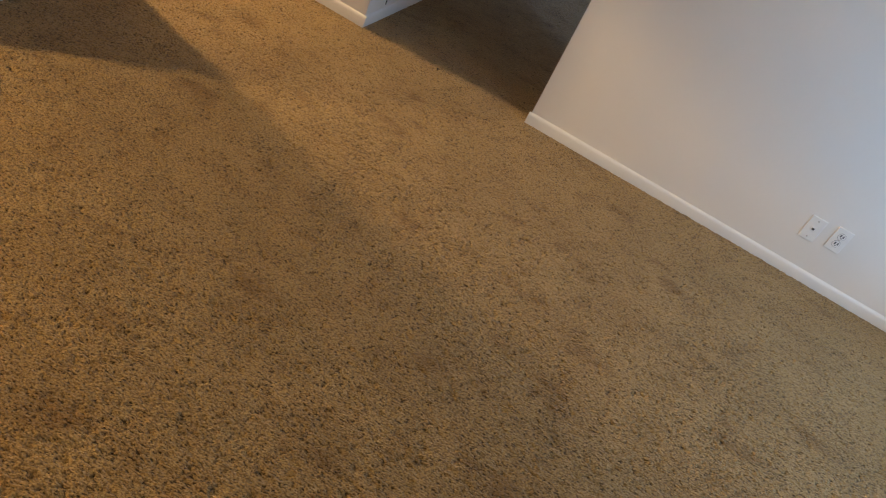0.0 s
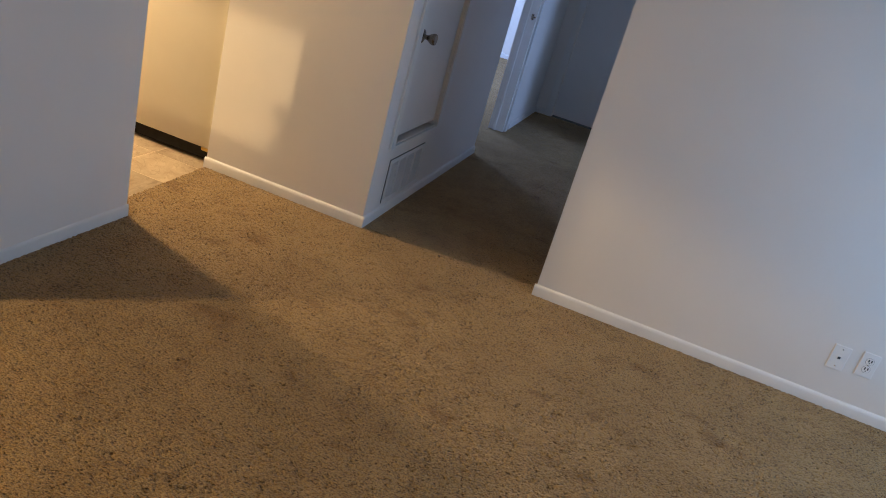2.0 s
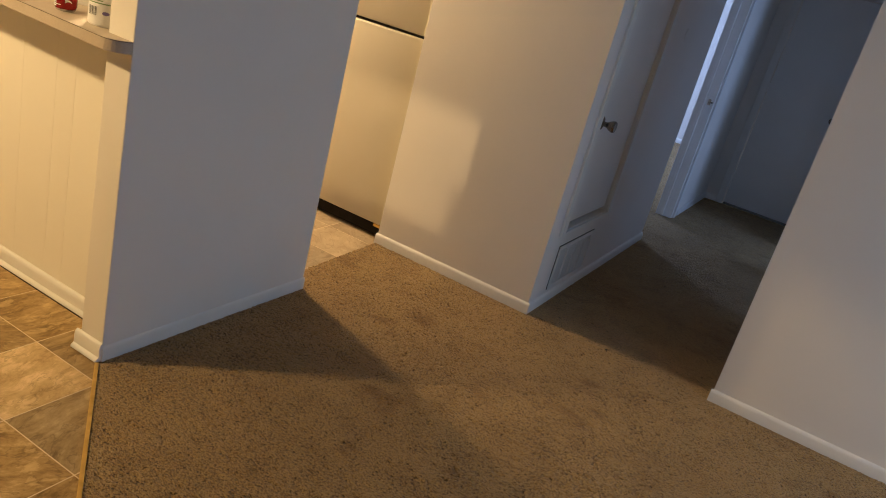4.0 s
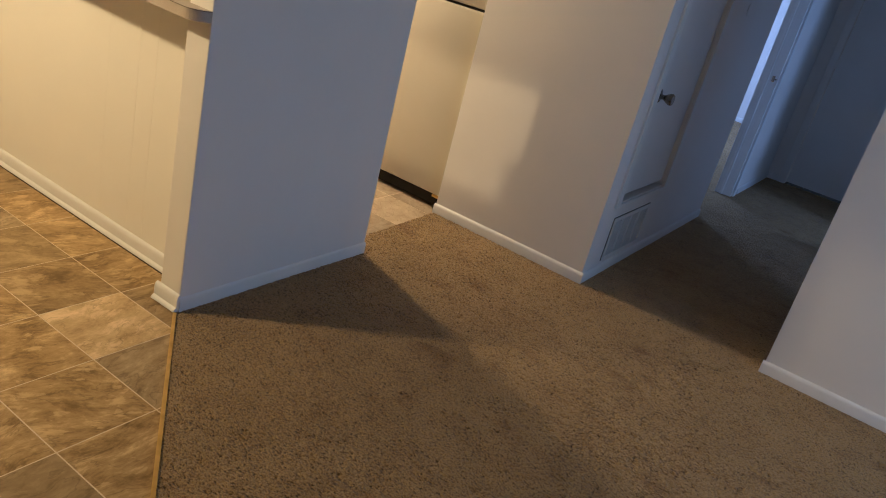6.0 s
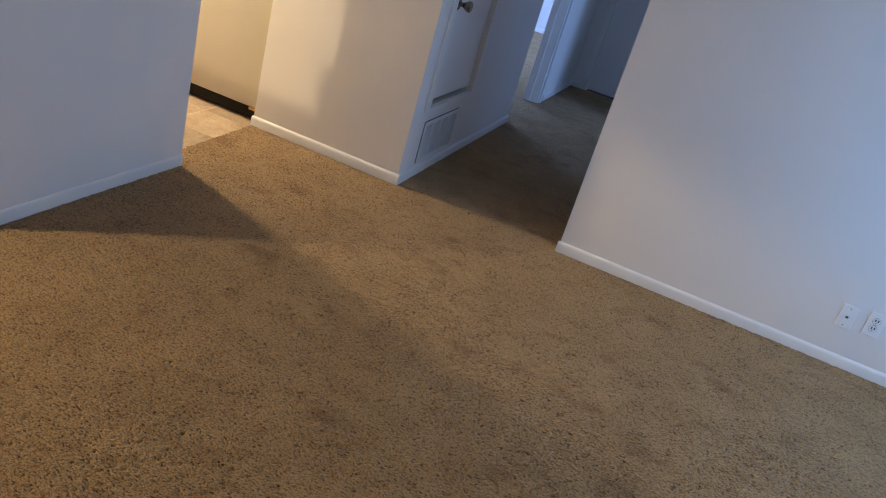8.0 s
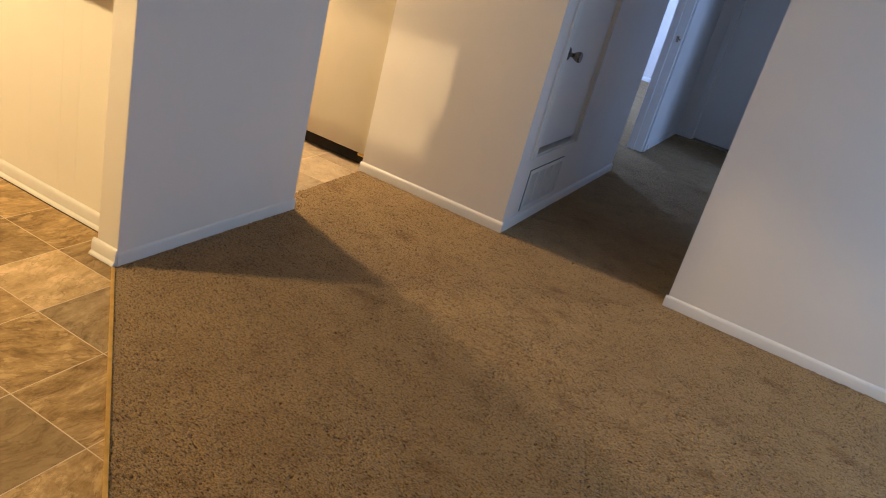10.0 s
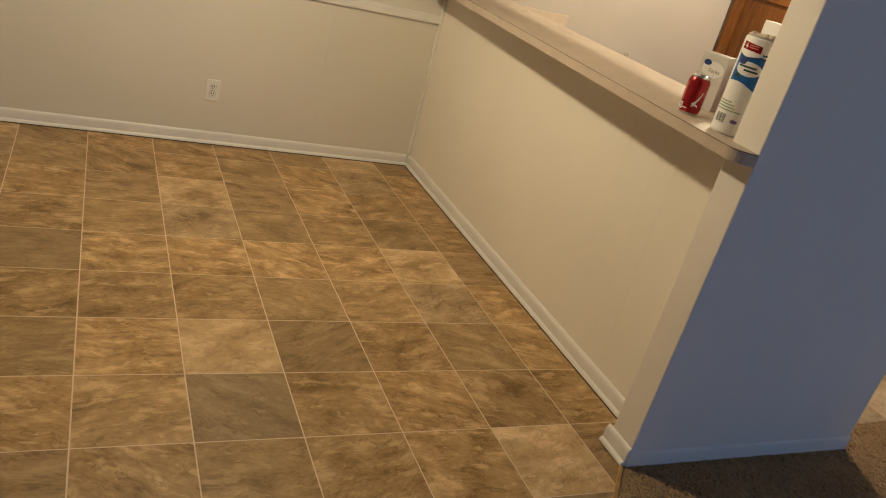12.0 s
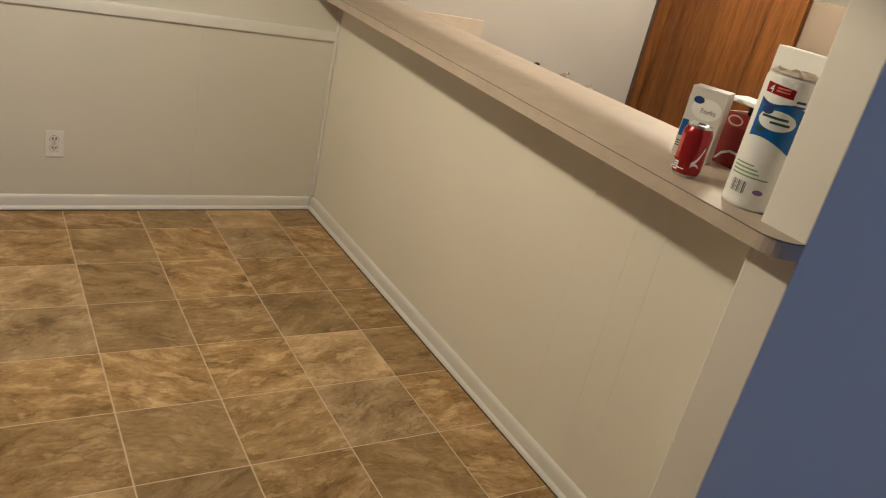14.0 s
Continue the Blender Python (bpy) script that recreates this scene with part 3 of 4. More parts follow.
def knob_mesh():
    """A tulip door knob that points along +z, with its rose."""
    return lathe([(0.031, 0.0), (0.031, 0.004), (0.026, 0.008), (0.012, 0.011), (0.010, 0.022), (0.0125, 0.030), (0.019, 0.040), (0.0245, 0.052), (0.0255, 0.060), (0.022, 0.066), (0.008, 0.067)], 24)


# ---- hall: closet door, air grille, doors ----
closet = thing("door_1", (0.775, 2.375, 0.43), "white painted closet door with an aged bronze knob", "door", kind="structure")
under(part("door_leaf", box(0.742, 0.776, 2.050, 2.700, 0.444, 2.052, 0.002), DOOR), closet)
k = part("door_handle", knob_mesh(), BRONZE, label="aged bronze tulip knob", smooth=True)
k.matrix_basis = pose(0.776, 2.115, 0.975, 0, 90, 0) @ Matrix.Scale(1.15, 4)
under(k, closet)
for z in (0.80, 1.80):
    bm = lathe([(0.0075, -0.045), (0.0075, 0.045)], 12, at=(0.801, 2.701, z))
    box(0.796, 0.806, 2.695, 2.725, z - 0.04, z + 0.04, 0.001, bm)
    under(part("hinge", bm, TRIM), closet)
tagged(part("wall_closet_back", box(0.30, 0.32, 1.98, 2.80, 0, TOP), DARK), "dark closet interior wall", "wall", kind="structure")

grille = thing("air_return_grille", (0.79, 2.325, 0.2), "white metal air return grille below the closet door", "vent grille")
# dark rim that draws the shadow gap between frame and wall
bm = bmesh.new()
for g in ((2.0565, 2.5935, 0.3222, 0.3255), (2.0565, 2.5935, 0.0765, 0.0798), (2.0565, 2.0598, 0.080, 0.322), (2.5902, 2.5935, 0.080, 0.322)):
    box(0.7902, 0.7930, *g, bm=bm)
under(part("gasket", bm, DARK, label="dark rim painted in for the shadow gap round the frame"), grille)
# dark sheet added so the gaps between the slats look shaded
under(part("filter", box(0.7560, 0.7580, 2.0865, 2.5635, 0.1065, 0.2935), INK, label="dark sheet that paints the shade behind the slats"), grille)
bm = bmesh.new()
for g in ((2.060, 2.590, 0.300, 0.322), (2.060, 2.590, 0.080, 0.102), (2.060, 2.082, 0.1025, 0.2995), (2.568, 2.590, 0.1025, 0.2995)):
    box(0.7920, 0.798, g[0], g[1], g[2], g[3], 0.0015, bm)
under(part("frame", bm, TRIM), grille)
for i in range(1, 4):
    y = 2.082 + i * 0.1215
    under(part("divider", box(0.786, 0.796, y - 0.008, y + 0.008, 0.1025, 0.2995, 0.001, seg=1), TRIM), grille)
for c in range(4):
    y0 = 2.083 + c * 0.1215 + (0.0085 if c else 0)
    y1 = 2.082 + (c + 1) * 0.1215 - (0.0085 if c < 3 else 0)
    for i in range(14):
        s = part("slat", box(-0.0080, 0.0080, y0, y1, -0.0007, 0.0007), TRIM)
        s.matrix_basis = pose(0.788, 0, 0.111 + i * 0.0138, 0, 22, 0)
        under(s, grille)

end_door = thing("door_2", (1.335, 6.165, 0), "closed white door at the dim end of the hall", "door", kind="structure")
under(part("door_leaf", box(0.972, 1.698, 6.160, 6.195, 0.022, 2.045, 0.002), DOOR), end_door)
k = part("door_handle", knob_mesh(), BRONZE, label="dark round door knob", smooth=True)
k.matrix_basis = pose(1.585, 6.160, 1.02, 90, 0, 0)
under(k, end_door)
for z in (0.30, 1.15):
    under(part("hinge", box(0.962, 0.974, 6.150, 6.162, z - 0.04, z + 0.04, 0.002), TRIM), end_door)
strike = thing("strike_plate", (0.672, 4.818, 0.99), "small dark metal strike plate on the bedroom door jamb", "strike plate")
under(part("plate", box(0.742, 0.764, 4.8165, 4.8195, 0.962, 1.008, 0.001), BRONZE), strike)
under(part("lip", box(0.765, 0.780, 4.8135, 4.8163, 0.979, 0.991, 0.001), BRONZE), strike)
mark = part("wall_hook_plate", lathe([(0.038, 0), (0.038, 0.003), (0.030, 0.006), (0.012, 0.007)], 24), PAINT, smooth=True)
mark.matrix_basis = pose(0.7905, 3.15, 1.45, 0, 90, 0)
tagged(mark, "round painted cover plate on the hall wall", "cover plate")


# ---- outlets ----
def outlet(name, m, duplex, label):
    """A wall plate whose front looks along +z and whose top is +y."""
    e = thing(name, (0, 0, 0), label, "outlet")
    part("plate", box(-0.036, 0.036, -0.058, 0.058, 0, 0.0055, 0.002), PLATE, e)
    if duplex:
        for s in (-0.0195, 0.0195):
            part("shadow_gap", lathe([(0.0180, 0.005), (0.0180, 0.0059), (0.0166, 0.0060)], 20, at=(0, s, 0)), GREYINK, e)
            r = part("receptacle", lathe([(0.0165, 0.005), (0.0165, 0.0075), (0.015, 0.008)], 20, at=(0, s, 0)), PLATE, e)
            for x in (-0.006, 0.006):
                part("slot", box(x - 0.0026, x + 0.0026, s - 0.002, s + 0.010, 0.0078, 0.0086), INK, r)
            part("slot", lathe([(0.0028, 0.0078), (0.0028, 0.0086)], 10, at=(0, s - 0.007, 0)), INK, r)
        part("screw", lathe([(0.003, 0.005), (0.003, 0.0065)], 10), ALU, e)
    else:
        part("jack", box(-0.010, 0.010, -0.008, 0.010, 0.005, 0.0075, 0.001), PLATE, e)
        part("port", box(-0.006, 0.006, -0.005, 0.005, 0.0076, 0.0083), INK, e)
        for s in (-0.042, 0.042):
            part("screw", lathe([(0.003, 0.005), (0.003, 0.0065)], 10, at=(0, s, 0)), ALU, e)
    e.matrix_basis = m
    return e


outlet("power_outlet", pose(-2.667, -1.066, 0.300, 90, 0, 90), True, "white duplex power outlet low on the dining wall")
outlet("phone_outlet", pose(3.103, YB, 0.250, 90, 0, 0), False, "white phone jack plate low on the wall")
outlet("power_outlet", pose(3.222, YB, 0.262, 90, 0, 0), True, "white duplex power outlet beside the phone jack")

# ---- bar counter ----
bar = thing("bar_counter", (-1.35, 0.2, 1.06), "beige laminate bar top with a rounded end, on the half wall", "counter")
R = 0.062
tip = [(0.003, -0.0125)] + [(0.003 - R + R * math.cos(a), -0.012 - R * math.sin(a)) for a in [i * math.pi / 16 for i in range(9)]]
FRONT, BACK = -0.015, 0.385
outline = tip + [(-2.668, FRONT), (-2.668, BACK), (-0.1085, BACK), (-0.1085, -0.0125), (-0.02, -0.0125)]
settle = lambda x: 0.0075 * (-0.2 - x)  # the top has settled towards its free end


def slab(name, poly, z0, z1, mat_):
    bm = prism(poly, z0, z1)
    for v in bm.verts:
        v.co.z += settle(v.co.x)
    return under(part(name, bm, mat_), bar)


slab("countertop", outline, 1.0512, 1.0840, LAMINATE)
# the dark glue line of the top sheet along the front edge
grow = [(x + (0.0008 if x > -0.1 else 0), y - 0.0008) for x, y in tip + [(-2.668, FRONT)]]
slab("edge_seam", grow + [(-2.668, FRONT + 0.005), (-0.075, -0.068), (-0.03, -0.014)], 1.0846, 1.0855, SEAM_SHADE)
slab("top_sheet", outline, 1.0858, 1.0873, LAMINATE)

# ---- kitchen ----
fridge = thing("refrigerator", (-0.555, 2.24, 0), "almond-coloured two-door refrigerator in its alcove, dark kick grille", "refrigerator")
FX0, FX1, FY = -0.945, -0.172, 1.885
under(part("body", box(FX0, FX1, FY + 0.068, 2.68, 0.045, 1.70, 0.006), FRIDGE), fridge)
under(part("lower_door", box(FX0, FX1, FY, FY + 0.062, 0.082, 1.117, 0.010, seg=3), FRIDGE, smooth=True), fridge)
under(part("upper_door", box(FX0, FX1, FY, FY + 0.062, 1.131, 1.70, 0.010, seg=3), FRIDGE, smooth=True), fridge)
under(part("door_gasket", box(FX0 + 0.01, FX1 - 0.01, FY + 0.0625, FY + 0.0675, 0.11, 1.69), BLACK), fridge)
under(part("gap_trim", box(FX0 + 0.01, FX1 - 0.004, FY + 0.012, FY + 0.060, 1.1175, 1.1305), BLACK), fridge)
under(part("kick_grille", box(FX0 + 0.012, FX1 - 0.012, FY + 0.025, FY + 0.060, 0.012, 0.078, 0.003), BLACK), fridge)
under(part("hinge_bracket", box(FX1 - 0.050, FX1 - 0.006, FY + 0.004, FY + 0.050, 0.064, 0.081, 0.003), BRASS, label="small tan hinge bracket"), fridge)
for x in (FX0 + 0.04, FX1 - 0.04):
    under(part("foot", lathe([(0.018, 0), (0.018, 0.012), (0.010, 0.014), (0.010, 0.05)], 14, at=(x, FY + 0.09, 0)), BLACK), fridge)

wood = thing("door_3", (-2.24, 2.28, 0), "orange-stained oak panel door in the kitchen", "door", kind="structure")
WX0, WX1 = -2.818, -1.815
xm = -2.33
for a, b in ((WX0, WX0 + 0.085), (xm - 0.006, xm + 0.100), (WX1 - 0.10, WX1)):
    under(part("stile", box(a, b, 2.262, 2.296, 0.02, 2.04, 0.003), OAK), wood)
for z0, z1 in ((0.02, 0.22), (0.48, 0.58), (1.43, 1.53), (1.92, 2.04)):
    under(part("rail", box(WX0 + 0.0855, xm - 0.0065, 2.262, 2.296, z0, z1, 0.003), OAK), wood)
for z0, z1 in ((0.2205, 0.4795), (0.5805, 1.4295), (1.5305, 1.9195)):
    bm = box(WX0 + 0.0855, xm - 0.0065, 2.276, 2.294, z0, z1)
    box(WX0 + 0.112, xm - 0.034, 2.271, 2.2755, z0 + 0.028, z1 - 0.028, 0.003, bm)
    under(part("panel", bm, OAK), wood)
under(part("flat_panel", box(xm + 0.1005, WX1 - 0.1005, 2.266, 2.294, 0.02, 2.04, 0.002), OAK), wood)
tagged(part("trim_oak_jamb", box(-2.8295, -2.8190, 2.250, 2.2995, 0, 2.06), SEAM_SHADE), "thin dark strip beside the oak door", "trim", kind="structure")

sink_run = thing("kitchen_counter", (-1.4, 0.58, 0), "beige laminate kitchen counter with backsplash behind the bar", "counter")
under(part("countertop", box(-2.828, -0.900, 0.2635, 1.025, 0.910, 0.948, 0.004), LAMINATE), sink_run)
under(part("side_backsplash", box(-2.8285, -2.808, 0.2640, 1.030, 0.9485, 1.046, 0.003), LAMINATE), sink_run)
under(part("base_cabinet", box(-2.826, -0.905, 0.264, 0.98, 0.10, 0.9095), OAK), sink_run)
under(part("toe_kick", box(-2.666, -0.910, 0.30, 0.92, 0.0, 0.0995), BLACK), sink_run)
faucet = thing("kitchen_faucet", (-1.55, 0.56, 0.954), "chrome kitchen faucet behind the bar", "faucet")
under(part("deck_plate", box(-1.68, -1.44, 0.53, 0.59, 0.9485, 0.966, 0.005), CHROME, smooth=True), faucet)
under(part("body", lathe([(0.026, 0.967), (0.024, 1.01), (0.020, 1.04), (0.017, 1.055), (0.006, 1.060)], 20, at=(-1.50, 0.56, 0)), CHROME, smooth=True), faucet)
h = part("lever", box(-0.010, 0.024, -0.010, 0.010, -0.006, 0.006, 0.005), CHROME, smooth=True)
h.matrix_basis = pose(-1.500, 0.56, 1.063, 0, -24, 20)
under(h, faucet)
under(part("sprayer", lathe([(0.016, 0.967), (0.014, 1.00), (0.011, 1.03), (0.013, 1.048), (0.011, 1.062), (0.004, 1.064)], 18, at=(-1.675, 0.562, 0)), BLACK, label="black side sprayer", smooth=True), faucet)
sp = part("spout", box(-0.011, 0.011, 0.0, 0.17, -0.009, 0.009, 0.007), CHROME, smooth=True)
sp.matrix_basis = pose(-1.52, 0.57, 1.01, 4, 0, 0)
under(sp, faucet)

# ---- things on the bar ----
ZB = 1.0874


def wrapped(mat_, name, e, r, a0, a1, shape, z0, z1, steps=24, label=""):
    """A printed patch that lies on a cylinder: shape(u) gives the lower and upper height at u in 0..1."""
    bm = bmesh.new()
    lo, hi = [], []
    for i in range(steps + 1):
        u = i / steps
        a = radians(a0 + (a1 - a0) * u)
        p, q = shape(u)
        lo.append(bm.verts.new((r * math.cos(a), r * math.sin(a), z0 + (z1 - z0) * p)))
        hi.append(bm.verts.new((r * math.cos(a), r * math.sin(a), z0 + (z1 - z0) * q)))
    for i in range(steps):
        bm.faces.new((lo[i], lo[i + 1], hi[i + 1], hi[i]))
    return part(name, bm, mat_, e, label)


def oval(u):
    h_ = math.sqrt(max(0.0, 0.25 - (u - 0.5) ** 2))
    return 0.5 - h_, 0.5 + h_


flat = lambda u: (0.0, 1.0)

def lettering(text, size, mat_, parent, m, name="lettering"):
    cu = bpy.data.curves.new(name, "FONT")
    cu.body, cu.size, cu.align_x, cu.align_y, cu.extrude = text, size, "CENTER", "CENTER", 0.0002
    tmp = new("tmp", cu)
    bpy.context.view_layer.update()
    me = bpy.data.meshes.new_from_object(tmp.evaluated_get(bpy.context.evaluated_depsgraph_get()))
    bpy.data.objects.remove(tmp)
    me.materials.clear()
    me.materials.append(mat_)
    ob = new(name, me)
    ob.parent = parent
    ob.matrix_basis = m
    return ob


roll = thing("paper_towel_roll", (0, 0, 0), "wrapped white paper towel roll with a blue label", "paper towel roll")
RR = 0.0555
part("paper_body", lathe([(RR - 0.004, 0.0), (RR - 0.001, 0.003), (RR, 0.010), (RR, 0.268), (RR - 0.002, 0.276), (RR - 0.008, 0.280), (0.022, 0.280), (0.020, 0.262), (0.004, 0.262)], 40), PAPER, roll, smooth=True)
bm = bmesh.new()
rng = random.Random(4)
rings = []
for j, rad in enumerate((RR - 0.003, RR - 0.014, 0.030, 0.014)):
    rings.append([bm.verts.new((rad * math.cos(i * math.pi / 14), rad * math.sin(i * math.pi / 14), 0.281 + (0.0 if j == 0 else rng.uniform(0.001, 0.010)))) for i in range(28)])
for a, b in zip(rings, rings[1:]):
    for i in range(28):
        bm.faces.new((a[i], a[(i + 1) % 28], b[(i + 1) % 28], b[i]))
bm.faces.new(rings[-1])
part("crumpled_wrap", bm, FILM, roll, "crumpled clear plastic wrap")
r1, r2, r3 = RR + 0.0004, RR + 0.0008, RR + 0.0012
A = -163  # where the seam of the wrap lies, degrees
wrapped(BLUE, "label_band", roll, r1, A + 52, A + 154, lambda u: (0.22 + 0.05 * math.sin(4.2 * u) - 0.16 * u * u, 0.95 - 0.10 * u - 0.05 * math.sin(6.3 * u)), 0.125, 0.236, label="blue printed label")
wrapped(NAVY, "label_edge", roll, r2, A + 52, A + 154, lambda u: (0.91 - 0.10 * u - 0.09 * math.sin(6.3 * u), 0.945 - 0.10 * u - 0.05 * math.sin(6.3 * u)), 0.125, 0.236)
wrapped(WHITE, "label_oval", roll, r3, A + 62, A + 142, oval, 0.171, 0.211)
r4 = RR + 0.0016
wrapped(NAVY, "label_badge", roll, r4, A + 65, A + 90, oval, 0.200, 0.217)
wrapped(TEAL, "print_line", roll, r4, A + 70, A + 124, flat, 0.1940, 0.1990)
wrapped(TEAL, "print_line", roll, r4, A + 90, A + 130, flat, 0.1840, 0.1890)
wrapped(TEAL, "label_dot", roll, r4, A + 64, A + 84, oval, 0.162, 0.174)
wrapped(NAVY, "print_line", roll, r1, A + 126, A + 146, flat, 0.2335, 0.2385)
wrapped(NAVY, "print_line", roll, r1, A + 120, A + 148, flat, 0.2245, 0.2290)
wrapped(RED, "count_flag", roll, r1, A + 54, A + 118, lambda u: (0.14 - 0.14 * u, 1.0 - 0.20 * u), 0.238, 0.262, label="red printed flag")
for z in (0.2465, 0.2525):
    wrapped(FADED, "print_line", roll, r2, A + 80, A + 108, flat, z, z + 0.003)
for z, w in ((0.091, 50), (0.083, 60), (0.075, 66), (0.067, 88)):
    wrapped(GREEN, "print_line", roll, r1, A + 43, A + 43 + w, flat, z, z + 0.0030)
wrapped(WHITE, "barcode_field", roll, r1, A + 55, A + 95, flat, 0.029, 0.059)
for i in range(9):
    a = A + 57 + i * 4.0
    wrapped(INK, "barcode_bar", roll, r2, a, a + (1.1, 2.6, 1.6)[i % 3], flat, 0.031, 0.057, 2)
wrapped(VIOLET, "maker_mark", roll, r1, A + 108, A + 130, oval, 0.036, 0.047)
a4 = radians(A + 70)
lettering("4", 0.021, WHITE, roll, pose((RR + 0.0018) * math.cos(a4), (RR + 0.0018) * math.sin(a4), 0.2495, 90, 0, A + 70 + 90), "count_number")
roll.matrix_basis = pose(-0.190, 0.045, ZB, 0, 0, 0)

can = thing("soda_can", (0, 0, 0), "red aluminium soda can standing on the bar", "soda can")
part("body", lathe([(0.024, 0.0), (0.0265, 0.002), (0.031, 0.011), (0.033, 0.016), (0.033, 0.100), (0.0318, 0.106), (0.0275, 0.1145)], 36), RED, can, smooth=True)
part("base_ring", lathe([(0.0245, -0.0002), (0.0272, 0.0022), (0.0298, 0.0075), (0.0302, 0.0078)], 30), ALU, can, smooth=True)
part("lid", lathe([(0.0277, 0.1147), (0.0284, 0.1180), (0.0277, 0.1205), (0.0262, 0.1200), (0.0250, 0.1165), (0.006, 0.1165)], 36), ALU, can, smooth=True)
part("pull_tab", box(-0.006, 0.016, -0.0075, 0.0075, 0.1172, 0.1186, 0.0006, seg=1), ALU, can)
part("print_stripe", lathe([(0.03325, 0.019), (0.03325, 0.0215)], 30, a0=radians(-190), a1=radians(-60)), WHITE, can)
wrapped(WHITE, "script_swash", can, 0.0334, -40, 2, lambda u: (0.05 + 0.80 * u * u, 0.20 + 0.80 * u ** 1.6), 0.030, 0.078, label="white printed swash")
wrapped(WHITE, "script_swash", can, 0.0334, -40, -6, lambda u: (0.02 + 0.16 * math.sin(3 * u), 0.13 + 0.20 * math.sin(3 * u)), 0.026, 0.060)
wrapped(BRIGHT, "print_panel", can, 0.0333, -132, -98, flat, 0.040, 0.098, label="brighter red printed panel")
for i in range(3):
    wrapped(FADED, "print_line", can, 0.0335, -128 + i * 10, -122 + i * 10, lambda u: (0.05, 0.95), 0.044 + 0.004 * i, 0.094, 4)
for a0, a1 in ((-132, -119), (-110, -88)):
    panel = wrapped(WHITE, "info_panel", can, 0.0334, a0, a1, flat, 0.014, 0.034, 6)
    for i in range(3):
        wrapped(INK, "info_line", panel, 0.0337, a0 + 3, a1 - 3, flat, 0.018 + i * 0.005, 0.0205 + i * 0.005, 4)
can.matrix_basis = pose(-0.358, 0.022, ZB + settle(-0.345), 0, 0, 0)


def on_front(poly, d, z_off=0.0):
    """A thin print on the front (y = 0, looking to -y), polygon in x and z."""
    bm = bmesh.new()
    bm.faces.new([bm.verts.new((x, -d, z + z_off)) for x, z in poly])
    return bm


ellipse = lambda x, z, a, b, k=28: [(x + a * math.cos(i * 2 * math.pi / k), z + b * math.sin(i * 2 * math.pi / k)) for i in range(k)]

forks = thing("cutlery_box", (0, 0, 0), "white and blue cardboard box of plastic forks on the bar", "box")
part("carton", box(-0.045, 0.045, 0.0, 0.060, 0.0, 0.178, 0.0015), CARD, forks)
part("label_oval", on_front(ellipse(0.004, 0.128, 0.037, 0.026), 0.0006), WHITE, forks)
part("label_badge", on_front(ellipse(-0.020, 0.147, 0.013, 0.009), 0.0010), NAVY, forks)
lettering("Forks", 0.017, GREYINK, forks, pose(0.010, -0.0011, 0.124, 90, 0, 0))
part("front_print", on_front([(-0.043, 0.052), (-0.027, 0.052), (-0.027, 0.094), (-0.043, 0.094)], 0.0006), BLUE, forks, "blue printed panel")
for z in (0.026, 0.032, 0.038):
    part("print_line", on_front([(-0.043, z), (-0.022, z), (-0.022, z + 0.0025), (-0.043, z + 0.0025)], 0.0006), INK, forks)
part("side_print", box(-0.0458, -0.0452, 0.010, 0.050, 0.050, 0.100), BLUE, forks, "blue printed panel")
part("print_line", box(-0.0458, -0.0452, 0.010, 0.050, 0.030, 0.036), INK, forks)
part("end_flap", box(-0.0475, -0.0458, 0.008, 0.052, 0.140, 0.158, 0.0005, seg=1), CARD, forks)
forks.matrix_basis = pose(-0.470, 0.152, ZB + settle(-0.47), 0, 0, 27)

pack = thing("soda_carton", (0, 0, 0), "red cardboard soda carton with black flap on the bar", "carton")
part("carton", box(-0.066, 0.066, 0.0, 0.085, 0.0, 0.142, 0.002), REDCARD, pack)
part("flap", box(-0.020, 0.060, 0.012, 0.07, 0.1425, 0.166, 0.004, seg=1), BLACK, pack)
part("shoulder", on_front([(-0.0655, 0.106), (0.0655, 0.106), (0.0655, 0.1415), (-0.0655, 0.1415)], 0.0004), BRIGHT, pack, "brighter red top band")
part("badge_ring", on_front(ellipse(-0.035, 0.122, 0.024, 0.014), 0.0006), WHITE, pack)
part("badge", on_front(ellipse(-0.035, 0.122, 0.019, 0.010), 0.0010), BRIGHT, pack)
part("swash", on_front([(-0.062, 0.012), (-0.045, 0.034), (-0.02, 0.046), (0.02, 0.044), (0.02, 0.038), (-0.02, 0.039), (-0.043, 0.027), (-0.056, 0.010)], 0.0006), WHITE, pack)
pack.matrix_basis = pose(-0.412, 0.2465, ZB + settle(-0.41), 0, 0, 2) @ Matrix.Scale(0.945, 4)

tray = thing("white_tray", (0, 0, 0), "thin white tray lying on the soda carton", "tray")
part("tray_body", box(-0.085, 0.06, 0.0, 0.085, 0.0, 0.012, 0.003), WHITE, tray)
tray.matrix_basis = pose(-0.412, 0.2465, ZB + settle(-0.41) + 0.1664 * 0.945, 0, 0, 2) @ Matrix.Scale(0.945, 4)

sheet = thing("white_box", (0, 0, 0), "tall plain white cardboard box standing at the partition", "box")
part("carton", box(-0.062, 0.062, 0.0, 0.038, 0.0, 0.3205, 0.0012), WHITE, sheet)
sheet.matrix_basis = pose(-0.287, 0.170, ZB, 0, 0, 0)


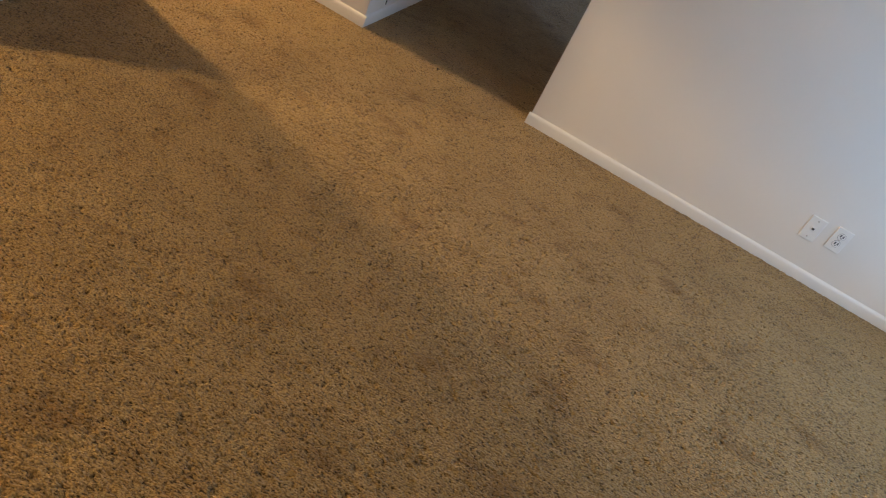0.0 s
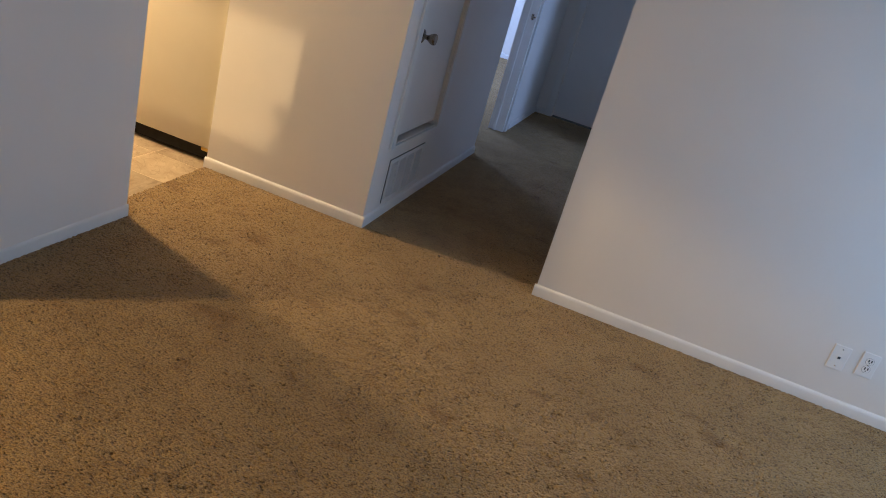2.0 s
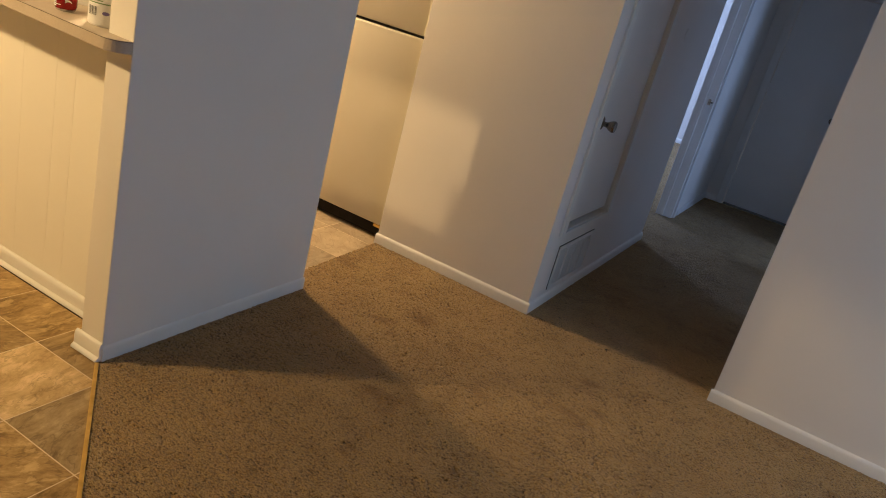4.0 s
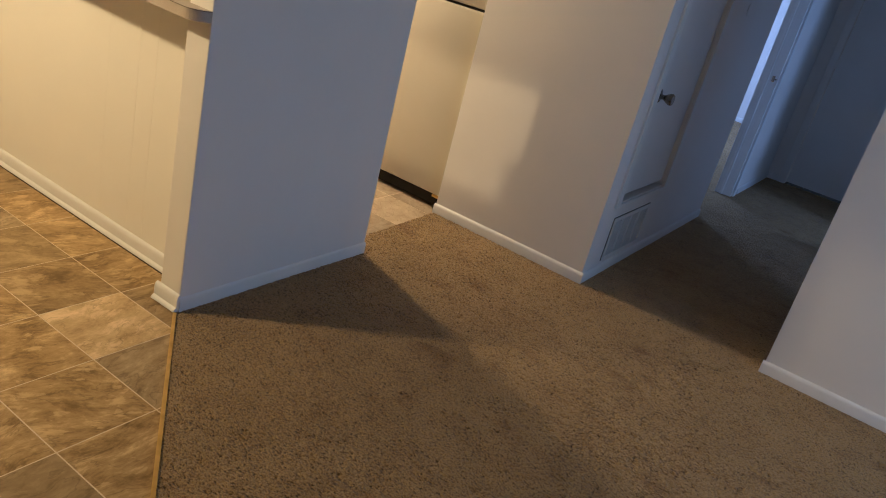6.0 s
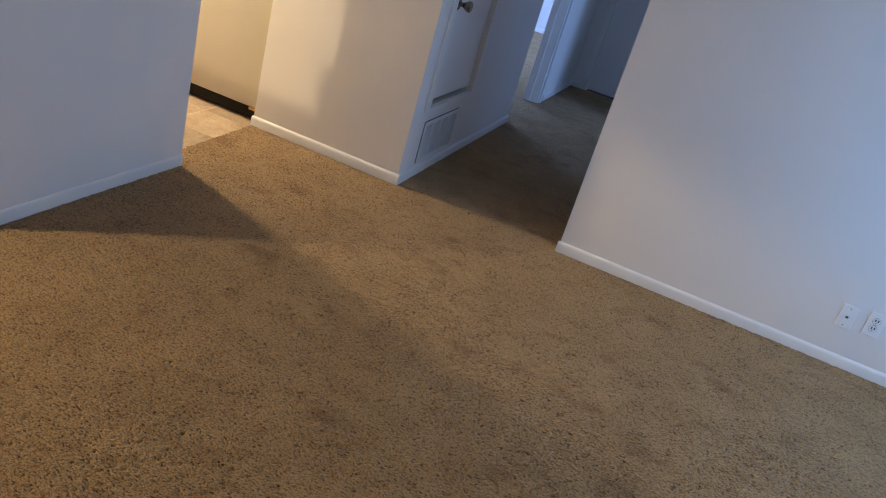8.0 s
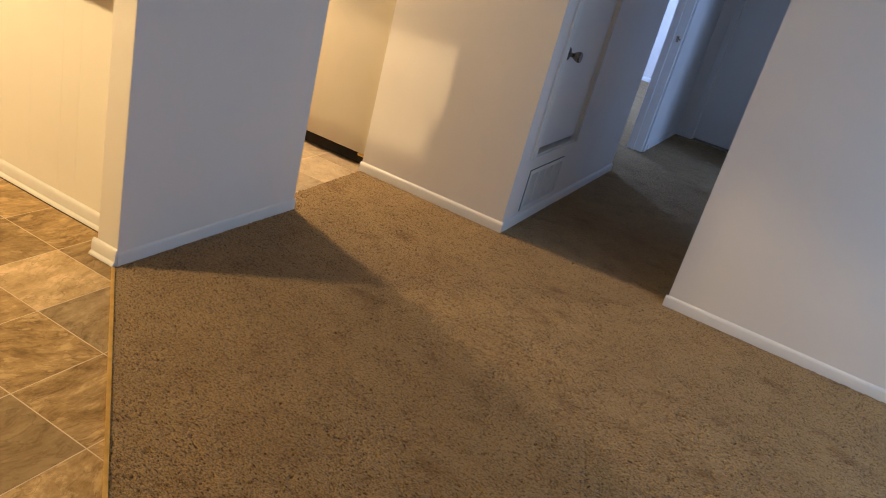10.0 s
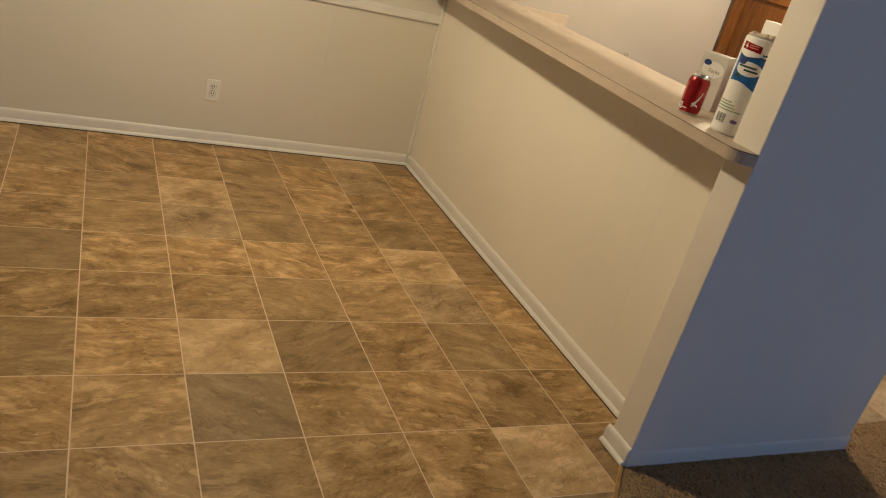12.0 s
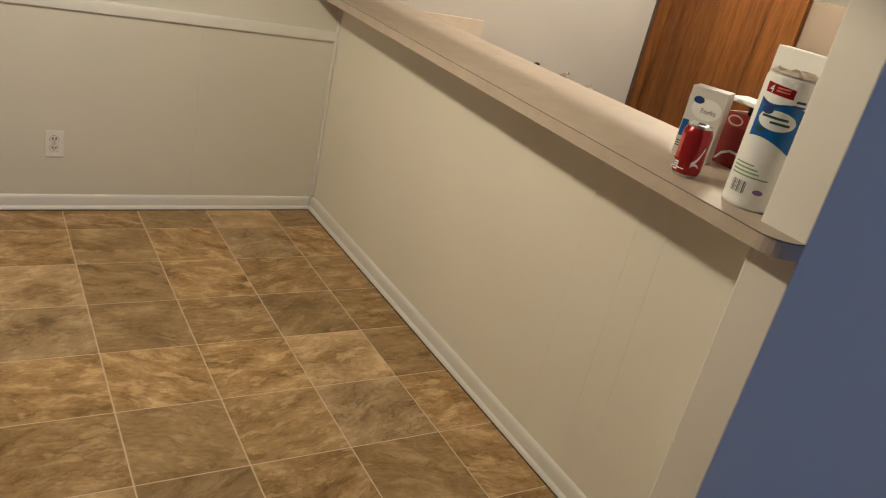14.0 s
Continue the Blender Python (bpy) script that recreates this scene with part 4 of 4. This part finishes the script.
# ---- windows (out of view, they let the daylight in) ----
def window(name, x, y0, y1, z0, z1):
    e = thing(name, (x, (y0 + y1) / 2, z0), "white framed window with clear glass panes", "window", kind="structure")
    bm = bmesh.new()
    for g in ((y0, y1, z0, z0 + 0.05), (y0, y1, z1 - 0.05, z1), (y0, y0 + 0.05, z0 + 0.0505, z1 - 0.0505), (y1 - 0.05, y1, z0 + 0.0505, z1 - 0.0505), ((y0 + y1) / 2 - 0.025, (y0 + y1) / 2 + 0.025, z0 + 0.0505, z1 - 0.0505)):
        box(x + 0.05, x + 0.10, g[0] + 0.001, g[1] - 0.001, g[2] + 0.001, g[3] - 0.001, 0.003, bm)
    under(part("window_frame", bm, TRIM), e)
    m = (y0 + y1) / 2
    for a, b in ((y0 + 0.052, m - 0.027), (m + 0.027, y1 - 0.052)):
        p = under(part("pane", box(x + 0.07, x + 0.076, a, b, z0 + 0.052, z1 - 0.052), GLASS), e)
        p.visible_shadow = False


window("window_1", 3.80, -0.33, 1.77, 0.15, 2.1)
window("window_2", -2.6, 6.25, 7.75, 0.8, 2.0)
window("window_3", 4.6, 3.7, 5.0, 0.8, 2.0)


# ---- floor tiles, one by one ----
def tile_floor(name, label, mat_, x0, y0, cuts, nx, ny, size, wide, top):
    e = thing(name, (x0, y0, 0), label, "tile floor", kind="structure")
    gap, whole = 0.0021, {}
    for i in range(nx):
        for j in range(ny):
            a, b = x0 + i * size, y0 + j * wide
            poly = [(a + gap, b + gap), (a + size - gap, b + gap), (a + size - gap, b + wide - gap), (a + gap, b + wide - gap)]
            before = poly
            for c in cuts:
                poly = clip(poly, *c) if poly else poly
            if len(poly) < 3:
                continue
            cx_, cy_ = a + size / 2, b + wide / 2
            use = mat_(i, j)
            if poly == before and use.name in whole:
                ob = new("tile", whole[use.name])
            else:
                bm = bmesh.new()
                ring = [(x - cx_, y - cy_) for x, y in poly]
                mx, my = sum(p[0] for p in ring) / len(ring), sum(p[1] for p in ring) / len(ring)
                lo = [bm.verts.new((x, y, -0.0007)) for x, y in ring]
                mid = [bm.verts.new((x, y, top - 0.0003)) for x, y in ring]
                hi = [bm.verts.new((x + 0.0012 * (1 if x < mx else -1), y + 0.0012 * (1 if y < my else -1), top)) for x, y in ring]
                k = len(ring)
                for lower, upper in ((lo, mid), (mid, hi)):
                    for q in range(k):
                        bm.faces.new((lower[q], lower[(q + 1) % k], upper[(q + 1) % k], upper[q]))
                bm.faces.new(hi)
                me = finish("tile", bm, use)
                if poly == before:
                    whole[use.name] = me
                ob = new("tile", me)
            ob.matrix_basis = Matrix.Translation((cx_, cy_, 0))
            under(ob, e)
    return e


T = 0.3048


def sheet_print(i, j):
    """The print of the sheet repeats: a pale tile, a mottled grey one beside it and a streaked one behind."""
    q, r = divmod(j - 9, 3)
    k = (i - 2 - 2 * q) % 4
    return {(0, 0): TILE_PALE, (0, 1): TILE_GREY, (1, 0): TILE_STREAK}.get((r, k), TILE)


tile_floor("floor_dining_tiles", "brown slate-look vinyl tiles with tan joints", sheet_print, -0.850 - 6 * 0.319, -0.100 - 13 * 0.311,
           [(-1, 0, 2.669), (0, 1, 0.134), (-SN[0], -SN[1], -0.004 - SO * SN[1])], 24, 14, 0.319, 0.311, 0.0)
tile_floor("floor_kitchen_tiles", "pale tan vinyl kitchen floor tiles", lambda i, j: KTILE, -0.13 - 9 * T, 0.26, [(-1, 0, 2.829), (1, 0.0375, -0.080), (0, -1, -0.26)], 10, 9, T, T, 0.0)
